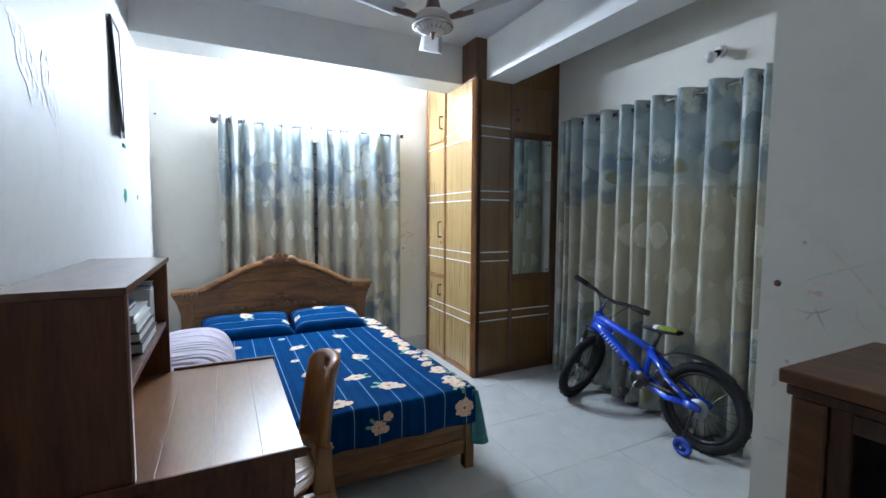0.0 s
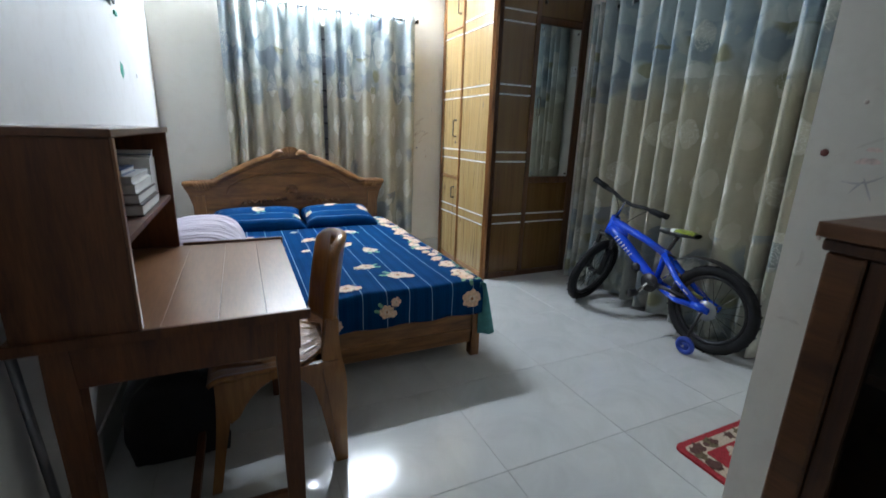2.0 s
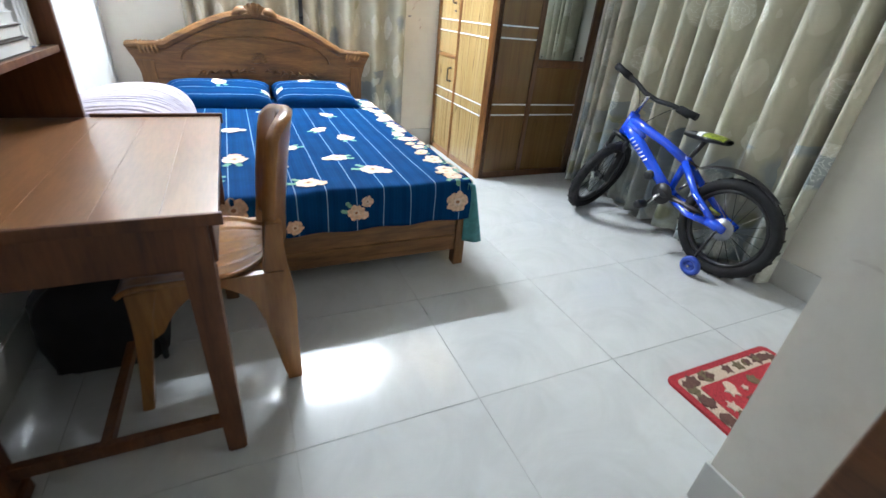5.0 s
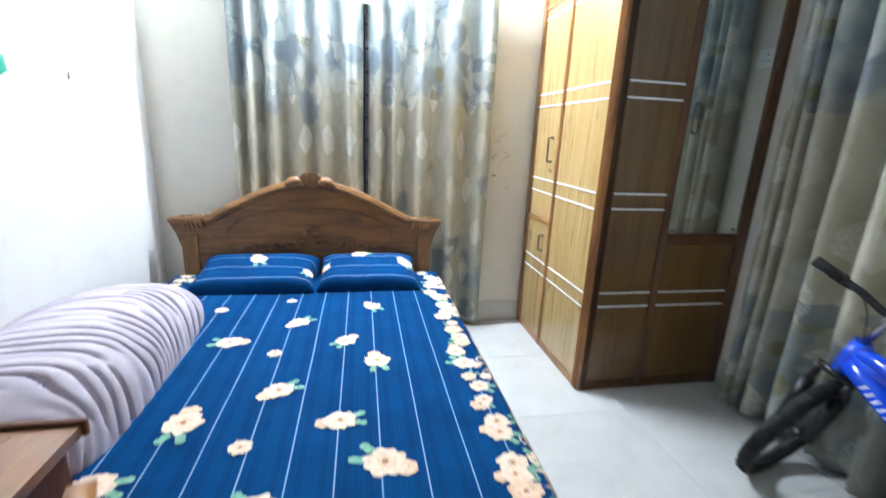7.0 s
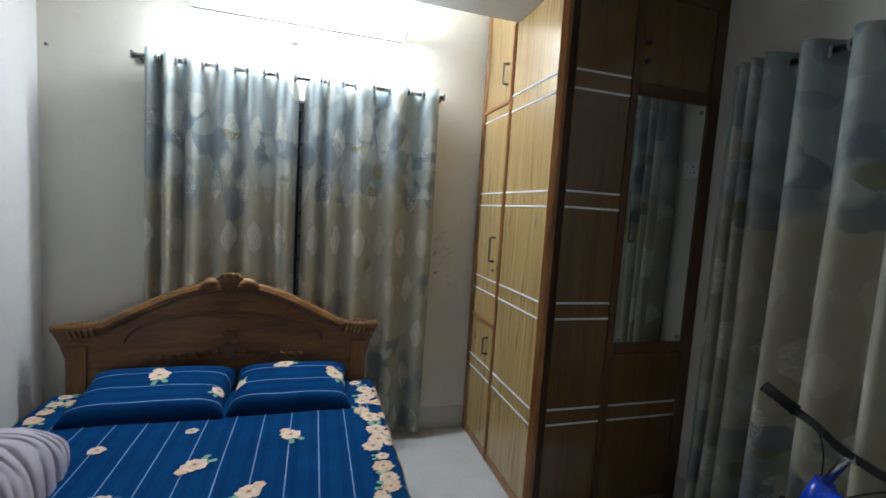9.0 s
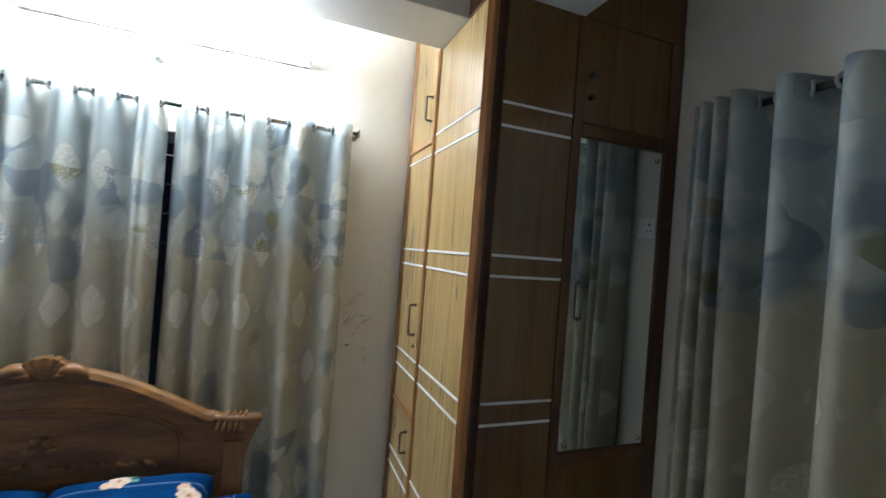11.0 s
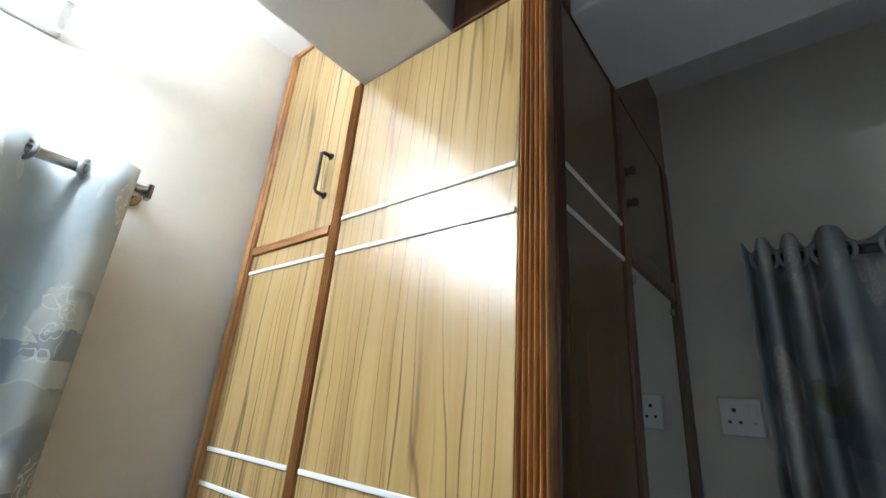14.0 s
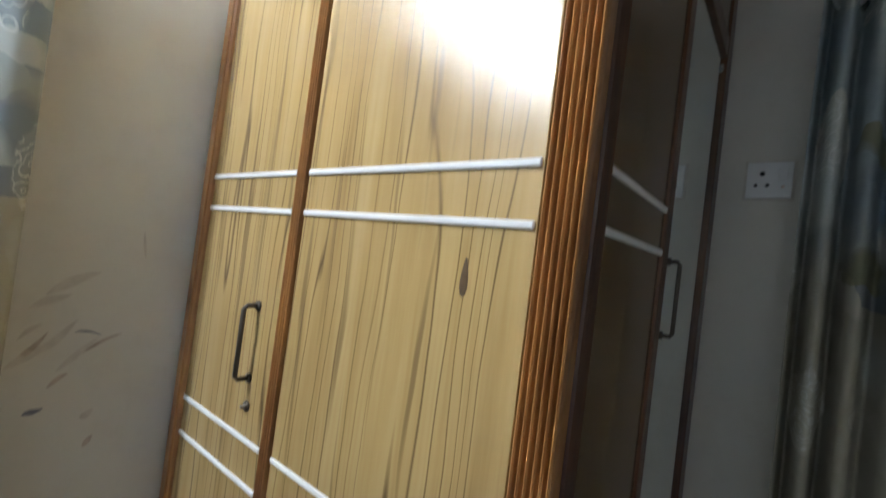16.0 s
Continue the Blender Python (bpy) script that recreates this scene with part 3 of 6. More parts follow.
# side towards the bed
d = part("door", one_box(WX, 3.757, 0.05, WX + 0.018, 4.232, TOP - 0.002, bevel=0.002), "veneer", wd)
for z in (2.155, 2.068, 1.618, 1.543, 1.088, 1.006, 0.555, 0.475):
    part("inlay", strip_y(WX, 3.76, 4.23, z), "inlay", d)
part("knot", prism(bmesh.new(), [(3.852 + 0.0045 * math.sin(t) * (1.3 - 0.6 * math.cos(t)), 1.470 + 0.026 * math.cos(t)) for t in [2 * math.pi * k / 14 for k in range(14)]], WX - 0.0008, WX + 0.002, "yz"), "knot", d, "dark knot in the veneer")
for z0, z1, hz, hl, zs in ((2.148, CEIL - 0.022, 2.30, 0.115, ()), (0.836, 2.122, 1.278, 0.145, (2.07, 1.618, 1.543, 1.088, 1.006)), (0.05, 0.81, 0.683, 0.10, (0.555, 0.475))):
    d = part("door", one_box(WX, 4.268, z0, WX + 0.018, 4.622, z1, bevel=0.002), "veneer", wd)
    for z in zs:
        part("inlay", strip_y(WX, 4.27, 4.62, z), "inlay", d)
    bow_handle((WX, 4.345 if hz < 2 else 4.324, hz), (-1, 0, 0), hl, "iron", d)
    if z0 == 0.836:
        part("keyhole", lathe(bmesh.new(), (WX - 0.001, 4.338, 1.152), [(0, 0), (0.011, 0), (0.010, 0.003), (0.004, 0.004), (0.004, 0.012), (0, 0.012)], 14, (-1, 0, 0)), "iron", d)
part("trim", reeded(WX - 0.007, 4.236, WX + 0.018, 4.266, 0.0, TOP, 4, "y"), "trim", wd)
part("trim", one_box(WX - 0.008, 4.640, 0.0, WX + 0.018, YB - 0.012, CEIL - 0.002, bevel=0.004), "trim", wd)
part("trim", reeded(WX - 0.006, 4.624, WX + 0.018, 4.639, 0.0, CEIL - 0.022, 2, "y"), "trim", wd)
part("trim", one_box(WX - 0.006, 4.245, TOP + 0.001, WX + 0.018, 4.266, CEIL - 0.002, bevel=0.004), "trim", wd)
part("rail", one_box(WX - 0.006, 4.268, CEIL - 0.020, WX + 0.018, 4.638, CEIL - 0.002, bevel=0.004), "trim_y", wd)
part("trim", reeded(WX - 0.006, 3.700, WX + 0.018, 3.755, 0.0, TOP, 6, "y"), "trim", wd)
part("trim", one_box(WX - 0.004, 3.70, TOP, WX + 0.018, 3.93, CEIL - 0.002, bevel=0.003), "trim_d", wd)
part("plinth", one_box(WX - 0.003, 3.757, 0.0, WX + 0.018, 4.232, 0.048, bevel=0.003), "trim_y", wd)
part("plinth", one_box(WX - 0.003, 4.268, 0.0, WX + 0.018, 4.622, 0.048, bevel=0.003), "trim_y", wd)
for z in (2.135, 0.823):
    part("rail", one_box(WX - 0.008, 4.268, z - 0.011, WX + 0.018, 4.622, z + 0.011, bevel=0.004), "trim_y", wd)
# front with mirror door; veneer and trim colours carry its shade
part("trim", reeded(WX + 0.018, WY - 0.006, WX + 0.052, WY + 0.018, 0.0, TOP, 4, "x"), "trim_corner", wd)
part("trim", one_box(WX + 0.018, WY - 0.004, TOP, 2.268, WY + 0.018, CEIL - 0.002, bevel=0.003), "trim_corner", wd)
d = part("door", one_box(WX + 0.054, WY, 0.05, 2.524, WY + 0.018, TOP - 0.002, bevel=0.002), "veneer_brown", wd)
for z in (2.165, 2.082, 1.622, 1.548, 1.095, 1.018, 0.571, 0.495):
    part("inlay", strip_x(WX + 0.056, 2.522, WY, z), "inlay", d)
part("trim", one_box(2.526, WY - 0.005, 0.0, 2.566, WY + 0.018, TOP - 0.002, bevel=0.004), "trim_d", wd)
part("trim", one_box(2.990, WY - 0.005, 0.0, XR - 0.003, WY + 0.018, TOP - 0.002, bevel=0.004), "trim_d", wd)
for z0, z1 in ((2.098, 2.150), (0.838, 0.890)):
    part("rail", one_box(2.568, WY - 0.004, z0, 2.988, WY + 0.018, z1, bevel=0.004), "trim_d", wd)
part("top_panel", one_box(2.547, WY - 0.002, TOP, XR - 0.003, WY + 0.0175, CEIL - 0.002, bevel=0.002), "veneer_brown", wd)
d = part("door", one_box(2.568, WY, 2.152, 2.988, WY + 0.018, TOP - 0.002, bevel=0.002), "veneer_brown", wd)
for z in (2.338, 2.25):
    part("knob", lathe(bmesh.new(), (2.60, WY, z), [(0, 0), (0.012, 0), (0.008, 0.006), (0.013, 0.016), (0.009, 0.022), (0, 0.023)], 14, (0, -1, 0)), "iron", d)
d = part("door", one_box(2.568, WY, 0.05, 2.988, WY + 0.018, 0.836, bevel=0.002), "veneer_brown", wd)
for z in (0.571, 0.495):
    part("inlay", strip_x(2.57, 2.986, WY, z), "inlay", d)
d = part("mirror_door", one_box(2.568, WY + 0.004, 0.892, 2.988, WY + 0.018, 2.096, bevel=0.002), "mirror", wd, "silvered mirror glass door")
bow_handle((2.615, WY + 0.004, 1.47), (0, -1, 0), 0.14, "iron", d, 0.004, 0.020)
for x, z in ((2.60, 0.915), (2.96, 0.915), (2.60, 2.06), (2.96, 2.06)):
    part("mirror_clip", lathe(bmesh.new(), (x, WY + 0.004, z), [(0, 0), (0.011, 0), (0.010, 0.004), (0, 0.006)], 12, (0, -1, 0)), "steel", d)
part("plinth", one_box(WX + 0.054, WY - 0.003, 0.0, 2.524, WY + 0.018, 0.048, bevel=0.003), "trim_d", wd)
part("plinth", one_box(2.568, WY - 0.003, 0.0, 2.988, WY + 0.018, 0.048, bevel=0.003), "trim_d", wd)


# ---- curtains ----
def phase_at(s, ridges):
    """Count of pleats passed at fraction s of the width, from the places of their ridges."""
    k = 0
    while k < len(ridges) - 2 and s > ridges[k + 1]:
        k += 1
    return k + 0.25 + (s - ridges[k]) / (ridges[k + 1] - ridges[k])


def fold_depth(s, z, ridges, amp, seed):
    """Depth of the pleats at fraction s of the width and height fraction z (1 at the rod)."""
    w = phase_at(s, ridges) + 0.10 * (1 - z) * noise.noise((s * 14, z * 1.3, seed))
    k = math.floor(2 * w)
    a = amp * (0.88 + 0.30 * noise.noise((k * 1.7 + seed, z * 0.9, seed)))
    soft = noise.noise((s * 9 + seed, z * 1.6, 7.7)) * 0.018 * (1 - z)
    wave = math.sin(2 * math.pi * w)
    return a * math.copysign(abs(wave) ** 0.70, wave) + soft


def curtain_panel(parent, along, a0, a1, depth, z0, z1, ridges, amp, seed, rod_z, flare=0.0, behind=None):
    """One eyelet curtain hanging from a0 to a1 along x or y, its pleats at the given fractions."""
    waves = len(ridges)
    nu, nv = waves * 22, 30
    cloth = (a1 - a0) * 1.55

    def fn(i, j):
        dz = fold_depth(i, j, ridges, amp, seed)
        mid = (a0 + a1) / 2
        a = a0 + (a1 - a0) * i
        a = mid + (a - mid) * (1 + (flare * (1 - j) if a > mid else 0)) + 0.01 * math.sin(5 * j + 13 * i + seed) * (1 - j)
        z = z0 + (z1 - z0) * j + (0.006 * math.sin(40 * i + seed) if j == 0 else 0)
        d = depth - dz
        if behind:
            lim = behind(a, z)
            if d < lim:
                d = lim + 0.12 * (d - lim)
        return (a, d, z) if along == "x" else (d, a, z)

    bm = grid(bmesh.new(), nu, nv, fn, lambda i, j: (seed + cloth * i, z0 + (z1 - z0) * j))
    ob = part("cloth", bm, "curtain", parent)
    so = ob.modifiers.new("thickness", "SOLIDIFY")
    so.thickness = 0.003
    half = [0.5 * k for k in range(1, 2 * waves) if phase_at(0, ridges) < 0.5 * k < phase_at(1, ridges)]
    for k, ph in enumerate(half):
        lo, hi = 0.0, 1.0
        for _ in range(24):
            md = (lo + hi) / 2
            lo, hi = (md, hi) if phase_at(md, ridges) < ph else (lo, md)
        p = a0 + (a1 - a0) * lo
        c, ax = ((p, depth, rod_z), (0.8, 0.6 * (-1) ** k, 0)) if along == "x" else ((depth, p, rod_z), (0.6 * (-1) ** k, 0.8, 0))
        part("eyelet", ring(bmesh.new(), c, ax, 0.023, 0.0055, 20, 8), "eyelet", ob)
    return ob


def rod(name, p, q, r, wall_dir, label):
    t = thing(name, p, label, "curtain rod")
    p, q, w = Vector(p), Vector(q), Vector(wall_dir)
    part("pole", tube(bmesh.new(), [p, q], r, 14), "gunmetal", t)
    d = (q - p).normalized()
    for e, s in ((p, -1), (q, 1)):
        c = e + d * s * 0.007
        w2 = Vector((0.006, 0.013, 0.019)) if abs(d.x) > 0.5 else Vector((0.013, 0.006, 0.019))
        part("end_plate", one_box(*(c - w2), *(c + w2), bevel=0.003), "gunmetal", t)
        at = e - d * s * 0.012
        bm = tube(bmesh.new(), [at, at + w], r * 0.7, 8)
        lathe(bm, at + w, [(0, 0), (0.026, 0), (0.024, -0.006), (0, -0.008)], 14, w)
        part("bracket", bm, "gunmetal", t)
    return t


ROD = 2.192
rod("curtain_rod", (0.205, 4.612, ROD), (1.866, 4.612, ROD), 0.0125, (0, 0.067, 0), "steel curtain rod with end brackets above the window")
ct = thing("curtain", (0.65, 4.60, 0.05), "cream eyelet curtain printed with blue-grey leaves", "curtain", "window curtains")
curtain_panel(ct, "x", 0.250, 1.018, 4.612, 0.05, 2.232, [0.04, 0.15, 0.30, 0.51, 0.70, 0.91], 0.046, 1.0, ROD)
ct = thing("curtain", (1.46, 4.60, 0.05), "cream eyelet curtain printed with blue-grey leaves", "curtain", "window curtains")
curtain_panel(ct, "x", 1.048, 1.838, 4.612, 0.05, 2.232, [0.07, 0.21, 0.42, 0.69, 0.95], 0.046, 4.0, ROD)
RX = 2.965
rod("curtain_rod", (RX, 1.88, ROD - 0.008), (RX, 3.455, ROD - 0.008), 0.0125, (XR - RX - 0.001, 0, 0), "steel curtain rod with end brackets beside the wardrobe")
ct = thing("curtain", (RX, 2.7, 0.03), "floor-length cream eyelet curtain with blue-grey leaves", "curtain", "balcony curtains")


def beside_bicycle(y, z):
    """How near the room the cloth may hang where the front wheel is pushed against it."""
    return 2.985 - 1.5 * max(0.0, abs(y - 2.975) - 0.07) if z < 0.56 else 0.0


RIDGES = [1.885, 1.977, 2.180, 2.383, 2.585, 2.720, 2.845, 3.03, 3.20, 3.345, 3.415, 3.470]
curtain_panel(ct, "y", 1.862, 3.515, RX, 0.03, 2.228, [(y - 1.862) / 1.653 for y in RIDGES], 0.078, 9.0, ROD - 0.008, 0.02, beside_bicycle)

# ---- bed ----
BX0, BX1, BY0, BTOP = -0.09, 1.485, 2.545, 0.452
bed = thing("bed", (0.70, 3.5, 0), "carved teak double bed with an arched headboard", "bed")
HC, HW = 0.698, 0.808


def head_top(u):
    """Height of the headboard at u, from -1 to 1 across."""
    a = abs(u)
    if a < 0.70:
        return 0.818 + 0.212 * (0.5 + 0.5 * math.cos(math.pi * a / 0.72)) ** 0.54
    if a < 0.78:
        return 0.812
    return 0.800 - 0.02 * (a - 0.78) / 0.22


def head_side(u):
    return HC + HW * u


outline = [(head_side(-0.93), 0.0), (head_side(-0.93), 0.60)]
outline += [(head_side(-0.965), 0.70), (head_side(-1.0), 0.755), (head_side(-1.0), 0.778)]
outline += [(head_side(-0.985 + 1.97 * k / 60), head_top(-0.985 + 1.97 * k / 60)) for k in range(61)]
outline += [(head_side(1.0), 0.778), (head_side(1.0), 0.755), (head_side(0.965), 0.70), (head_side(0.93), 0.60), (head_side(0.93), 0.0)]
b = prism(bmesh.new(), outline, 4.505, 4.565, "xz")
hb = part("headboard", b, "bed", bed)


def arch_bar(u0, u1, drop, r, y, name, scale=1.0):
    n = 40
    pts = []
    for k in range(n + 1):
        u = u0 + (u1 - u0) * k / n
        pts.append((head_side(u), y, 0.818 + (head_top(u * scale) - 0.818) - drop))
    return part(name, tube(bmesh.new(), pts, r, 8), "bed", hb, "", True)


arch_bar(-0.76, 0.76, 0.020, 0.031, 4.512, "top_moulding")
# inner arched panel with raised rim
n = 36
pts = []
for k in range(n + 1):
    a = math.pi * k / n
    pts.append((HC - 0.50 * math.cos(a), 0.70 + 0.168 * math.sin(a) ** 0.9))
part("panel_rim", tube(bmesh.new(), [(x, 4.503, z) for x, z in pts], 0.007, 8), "bed", hb, "", True)
part("panel", prism(bmesh.new(), [(x * 0.97 + HC * 0.03, z - 0.012) for x, z in pts] + [(HC + 0.48, 0.50), (HC - 0.48, 0.50)], 4.498, 4.506, "xz"), "bed", hb)
# grooved scroll ends
for s in (-1, 1):
    part("end_roll", tube(bmesh.new(), [(head_side(s * 0.76), 4.508, 0.795), (head_side(s * 0.86), 4.506, 0.785), (head_side(s * 0.985), 4.506, 0.782), (head_side(s * 1.005), 4.510, 0.782)], [0.020, 0.024, 0.026, 0.018], 12), "bed", hb, "", True)
    for k in range(5):
        u = s * (0.79 + 0.030 * k)
        x = head_side(u)
        part("scroll", tube(bmesh.new(), [(x - s * 0.012, 4.492, 0.735), (x, 4.488, 0.772), (x + s * 0.010, 4.500, 0.803), (x + s * 0.012, 4.54, 0.806)], [0.007, 0.011, 0.011, 0.008], 8), "bed", hb, "", True)
    part("post", one_box(*(sorted((head_side(s * 0.93), head_side(s * 0.82)))[0], 4.492, 0.0), *(sorted((head_side(s * 0.93), head_side(s * 0.82)))[1], 4.505, 0.69), bevel=0.004), "bedz", hb)
# carved crest: shells and leaves
for k in range(5):
    a = radians(-64 + 32 * k)
    p0 = (HC + 0.012 * math.sin(a), 4.494, 0.995)
    p1 = (HC + 0.058 * math.sin(a), 4.488, 1.034 + 0.034 * math.cos(a))
    part("crest_lobe", tube(bmesh.new(), [p0, ((p0[0] + p1[0]) / 2, 4.486, (p0[2] + p1[2]) / 2), p1, (p1[0], 4.53, p1[2])], [0.010, 0.018, 0.021, 0.016], 10), "bed", hb, "", True)
for s in (-1, 1):
    pts = []
    for k in range(7):
        x = HC + s * (0.040 + 0.018 * k)
        pts.append((x, 4.490, head_top((x - HC) / HW) - 0.012 + 0.018 * math.sin(math.pi * k / 6)))
    part("crest_scroll", tube(bmesh.new(), pts, [0.013, 0.024, 0.030, 0.031, 0.028, 0.020, 0.008], 12), "bed", hb, "", True)
    for k in range(5):
        x0 = HC + s * (0.046 + 0.011 * k)
        z0 = head_top((x0 - HC) / HW) - 0.014
        part("crest_leaf", tube(bmesh.new(), [(x0 - s * 0.012, 4.474, z0 - 0.024), (x0, 4.466, z0), (x0 + s * 0.008, 4.478, z0 + 0.022)], [0.003, 0.0055, 0.003], 6), "bed", hb, "", True)
    for k in range(7):
        x0 = HC + s * (0.03 + 0.055 * k)
        part("carved_leaf", tube(bmesh.new(), [(x0, 4.497, 0.615 + 0.02 * math.cos(k)), (x0 + s * 0.022, 4.488, 0.650 - 0.004 * k), (x0 + s * 0.05, 4.496, 0.640 - 0.006 * k)], [0.005, 0.012, 0.004], 7), "bed", hb, "", True)
for k in range(8):
    a = radians(-84 + 24 * k)
    part("rosette", tube(bmesh.new(), [(HC, 4.497, 0.70), (HC + 0.035 * math.sin(a), 4.487, 0.70 + 0.045 * math.cos(a)), (HC + 0.06 * math.sin(a), 4.497, 0.70 + 0.07 * math.cos(a))], [0.006, 0.012, 0.004], 7), "bed", hb, "", True)
# frame
part("side_rail", one_box(BX1 - 0.035, 2.60, 0.10, BX1 - 0.005, 4.505, 0.30, bevel=0.006), "bed", bed)
part("side_rail", one_box(BX0 + 0.005, 2.60, 0.10, BX0 + 0.035, 4.505, 0.30, bevel=0.006), "bed", bed)
fb = part("footboard", one_box(BX0 + 0.02, BY0 + 0.005, 0.085, BX1 - 0.05, BY0 + 0.035, 0.300, bevel=0.004), "bed", bed)
part("moulding", one_box(BX0 + 0.03, BY0 - 0.006, 0.150, BX1 - 0.055, BY0 + 0.006, 0.172, bevel=0.005), "bed", fb)
part("moulding", one_box(BX0 + 0.03, BY0 - 0.004, 0.260, BX1 - 0.055, BY0 + 0.006, 0.276, bevel=0.004), "bed", fb)
for x in (BX0 + 0.0, BX1 - 0.052):
    part("leg", one_box(x, BY0 - 0.008, 0.0, x + 0.052, BY0 + 0.05, 0.40, bevel=0.006), "bedz", bed)
part("mattress", one_box(BX0 + 0.03, BY0 + 0.04, 0.301, BX1 - 0.03, 4.495, BTOP - 0.006, bevel=0.03, seg=3), "mattress", bed)

# ---- bedspread ----
SX0, SX1, SY0, SY1 = BX0 + 0.01, BX1 - 0.01, BY0 + 0.01, 4.47
DROP_R, DROP_F = 0.185, 0.195


def spread_at(s, t):
    """Place of the cloth at s metres across from the west edge and t metres along from the foot edge."""
    W, L = SX1 - SX0, SY1 - SY0
    dx = max(0.0, s - W) - max(0.0, -s)
    dy = max(0.0, -t)
    ex = math.copysign(max(0.0, abs(dx)), dx)
    x = SX0 + min(max(s, 0), W) + 0.035 * math.tanh(dx / 0.03) * 0.9
    y = SY0 + max(t, 0) - 0.035 * math.tanh(dy / 0.03) * 0.9
    if dx > 0 and dy > 0:
        c = min(dx, dy) / 0.19
        x += 0.014 * c
        y -= 0.010 * c
    hang = math.hypot(ex, dy)
    rip = 0.010 * math.sin(21 * (t if abs(ex) > dy else s) + 3 * s) * min(1, hang / 0.15)
    if abs(ex) > dy:
        x += rip
    else:
        y += rip * (dy > 0)
    z = BTOP - max(0.0, hang - 0.012)
    if hang < 0.02:
        z += 0.008 * noise.noise((s * 2.2, t * 2.2, 0.3)) + 0.004 * noise.noise((s * 7, t * 3, 4.0)) + 0.004
    return Vector((x, y, z))


sp = thing("bedspread", (0.7, 3.4, 0.45), "blue striped cotton bedspread printed with peach flowers", "bedspread")
W, L = SX1 - SX0, SY1 - SY0
b = grid(bmesh.new(), 110, 130, lambda i, j: spread_at(-0.12 + (W + 0.12 + DROP_R) * i, -DROP_F + (L + DROP_F) * j),
         lambda i, j: (-0.12 + (W + 0.12 + DROP_R) * i + 0.035, -DROP_F + (L + DROP_F) * j))
cl = part("cloth", b, "spread", sp)
cl.modifiers.new("thickness", "SOLIDIFY").thickness = 0.004
# teal hem at the hanging corner and along the east side
b = grid(bmesh.new(), 10, 24, lambda i, j: spread_at(W + DROP_R + 0.03 * i, -DROP_F + 1.9 * j) + Vector((0.002, 0, 0)))
part("hem", b, "teal", sp, "teal cotton hem").modifiers.new("thickness", "SOLIDIFY").thickness = 0.003
b = grid(bmesh.new(), 10, 14, lambda i, j: Vector((1.462 + (0.030 + 0.078 * j) * i, 2.524 + 0.012 * math.sin(5 * i + 2 * j) - 0.010 * j, 0.446 - (0.30 + 0.015 * i) * j)))
part("corner_flap", b, "teal", sp, "teal lining of the hanging corner", True).modifiers.new("thickness", "SOLIDIFY").thickness = 0.003


def flower(surface, parent, s, t, r, turn, petal, leaves=True, n=8):
    """A printed flower with scalloped petals, laid on a cloth surface."""
    bm = bmesh.new()

    def disc(rad_fn, lift, mi, m=24, ds=0.0, dt=0.0):
        c = bm.verts.new(surface(s + ds, t + dt) + LIFT * lift)
        vs = []
        for k in range(m):
            a = 2 * math.pi * k / m
            rr = rad_fn(a)
            vs.append(bm.verts.new(surface(s + ds + rr * math.cos(a + turn), t + dt + rr * 0.9 * math.sin(a + turn)) + LIFT * lift))
        for k in range(m):
            bm.faces.new((c, vs[k], vs[(k + 1) % m])).material_index = mi

    e = 0.003
    probe = (surface(s + e, t) - surface(s - e, t)).cross(surface(s, t + e) - surface(s, t - e))
    LIFT = probe.normalized() if probe.length > 1e-9 else Vector((0, 0, 1))
    if LIFT.z < -0.2:
        LIFT = -LIFT
    if leaves:
        for da in (0.25, -0.45):
            cx, ct = 1.18 * r * math.cos(da + turn), 1.18 * r * math.sin(da + turn)
            disc(lambda a: 0.42 * r * (0.35 + 0.65 * abs(math.cos(a - da))), 0.0040, 2, 12, cx, ct)
    jag = 40 * s + 23 * t
    if r > 0.04 and leaves:
        cx, ct = -0.95 * r * math.cos(turn), -0.95 * r * math.sin(turn)
        disc(lambda a: 0.55 * r * (0.80 + 0.20 * abs(math.cos(3 * a + jag))), 0.0044, 3, 18, cx, ct)
    disc(lambda a: r * (0.80 + 0.16 * abs(math.cos(n * a / 2)) + 0.06 * math.sin(5 * a + jag) + 0.04 * math.sin(11 * a + 2 * jag)), 0.0048, 0, 36)
    disc(lambda a: 0.38 * r * (0.75 + 0.25 * abs(math.cos(n * a / 2 + 0.8))), 0.0054, 3, 20)
    disc(lambda a: 0.16 * r, 0.0060, 1, 10)
    return part("printed_flower", bm, [petal, "eye", "leaf", "petal2" if petal == "petal" else "petal"], parent)


SCATTER = [
    (0.717, 3.700, 0.045, 0.8, 1),
    (1.058, 3.877, 0.042, 5.3, 1),
    (0.642, 3.979, 0.026, 4.7, 0),
    (0.330, 3.873, 0.030, 1.6, 0),
    (0.460, 3.527, 0.050, 3.1, 1),
    (0.658, 3.409, 0.028, 2.8, 0),
    (0.935, 3.503, 0.042, 4.0, 1),
    (1.062, 3.321, 0.050, 4.9, 1),
    (0.721, 3.138, 0.048, 0.6, 1),
    (0.935, 2.949, 0.048, 0.2, 1),
    (0.663, 2.865, 0.032, 5.2, 0),
    (1.064, 2.756, 0.058, 2.7, 1),
    (0.469, 2.996, 0.055, 4.7, 1),
    (0.345, 2.765, 0.050, 0.0, 1),
    (0.750, 2.639, 0.050, 2.8, 1),
]
for x, y, r, tn, lf in SCATTER:
    flower(spread_at, sp, x - SX0, y - SY0, 1.12 * r, tn, "petal", lf > 0)
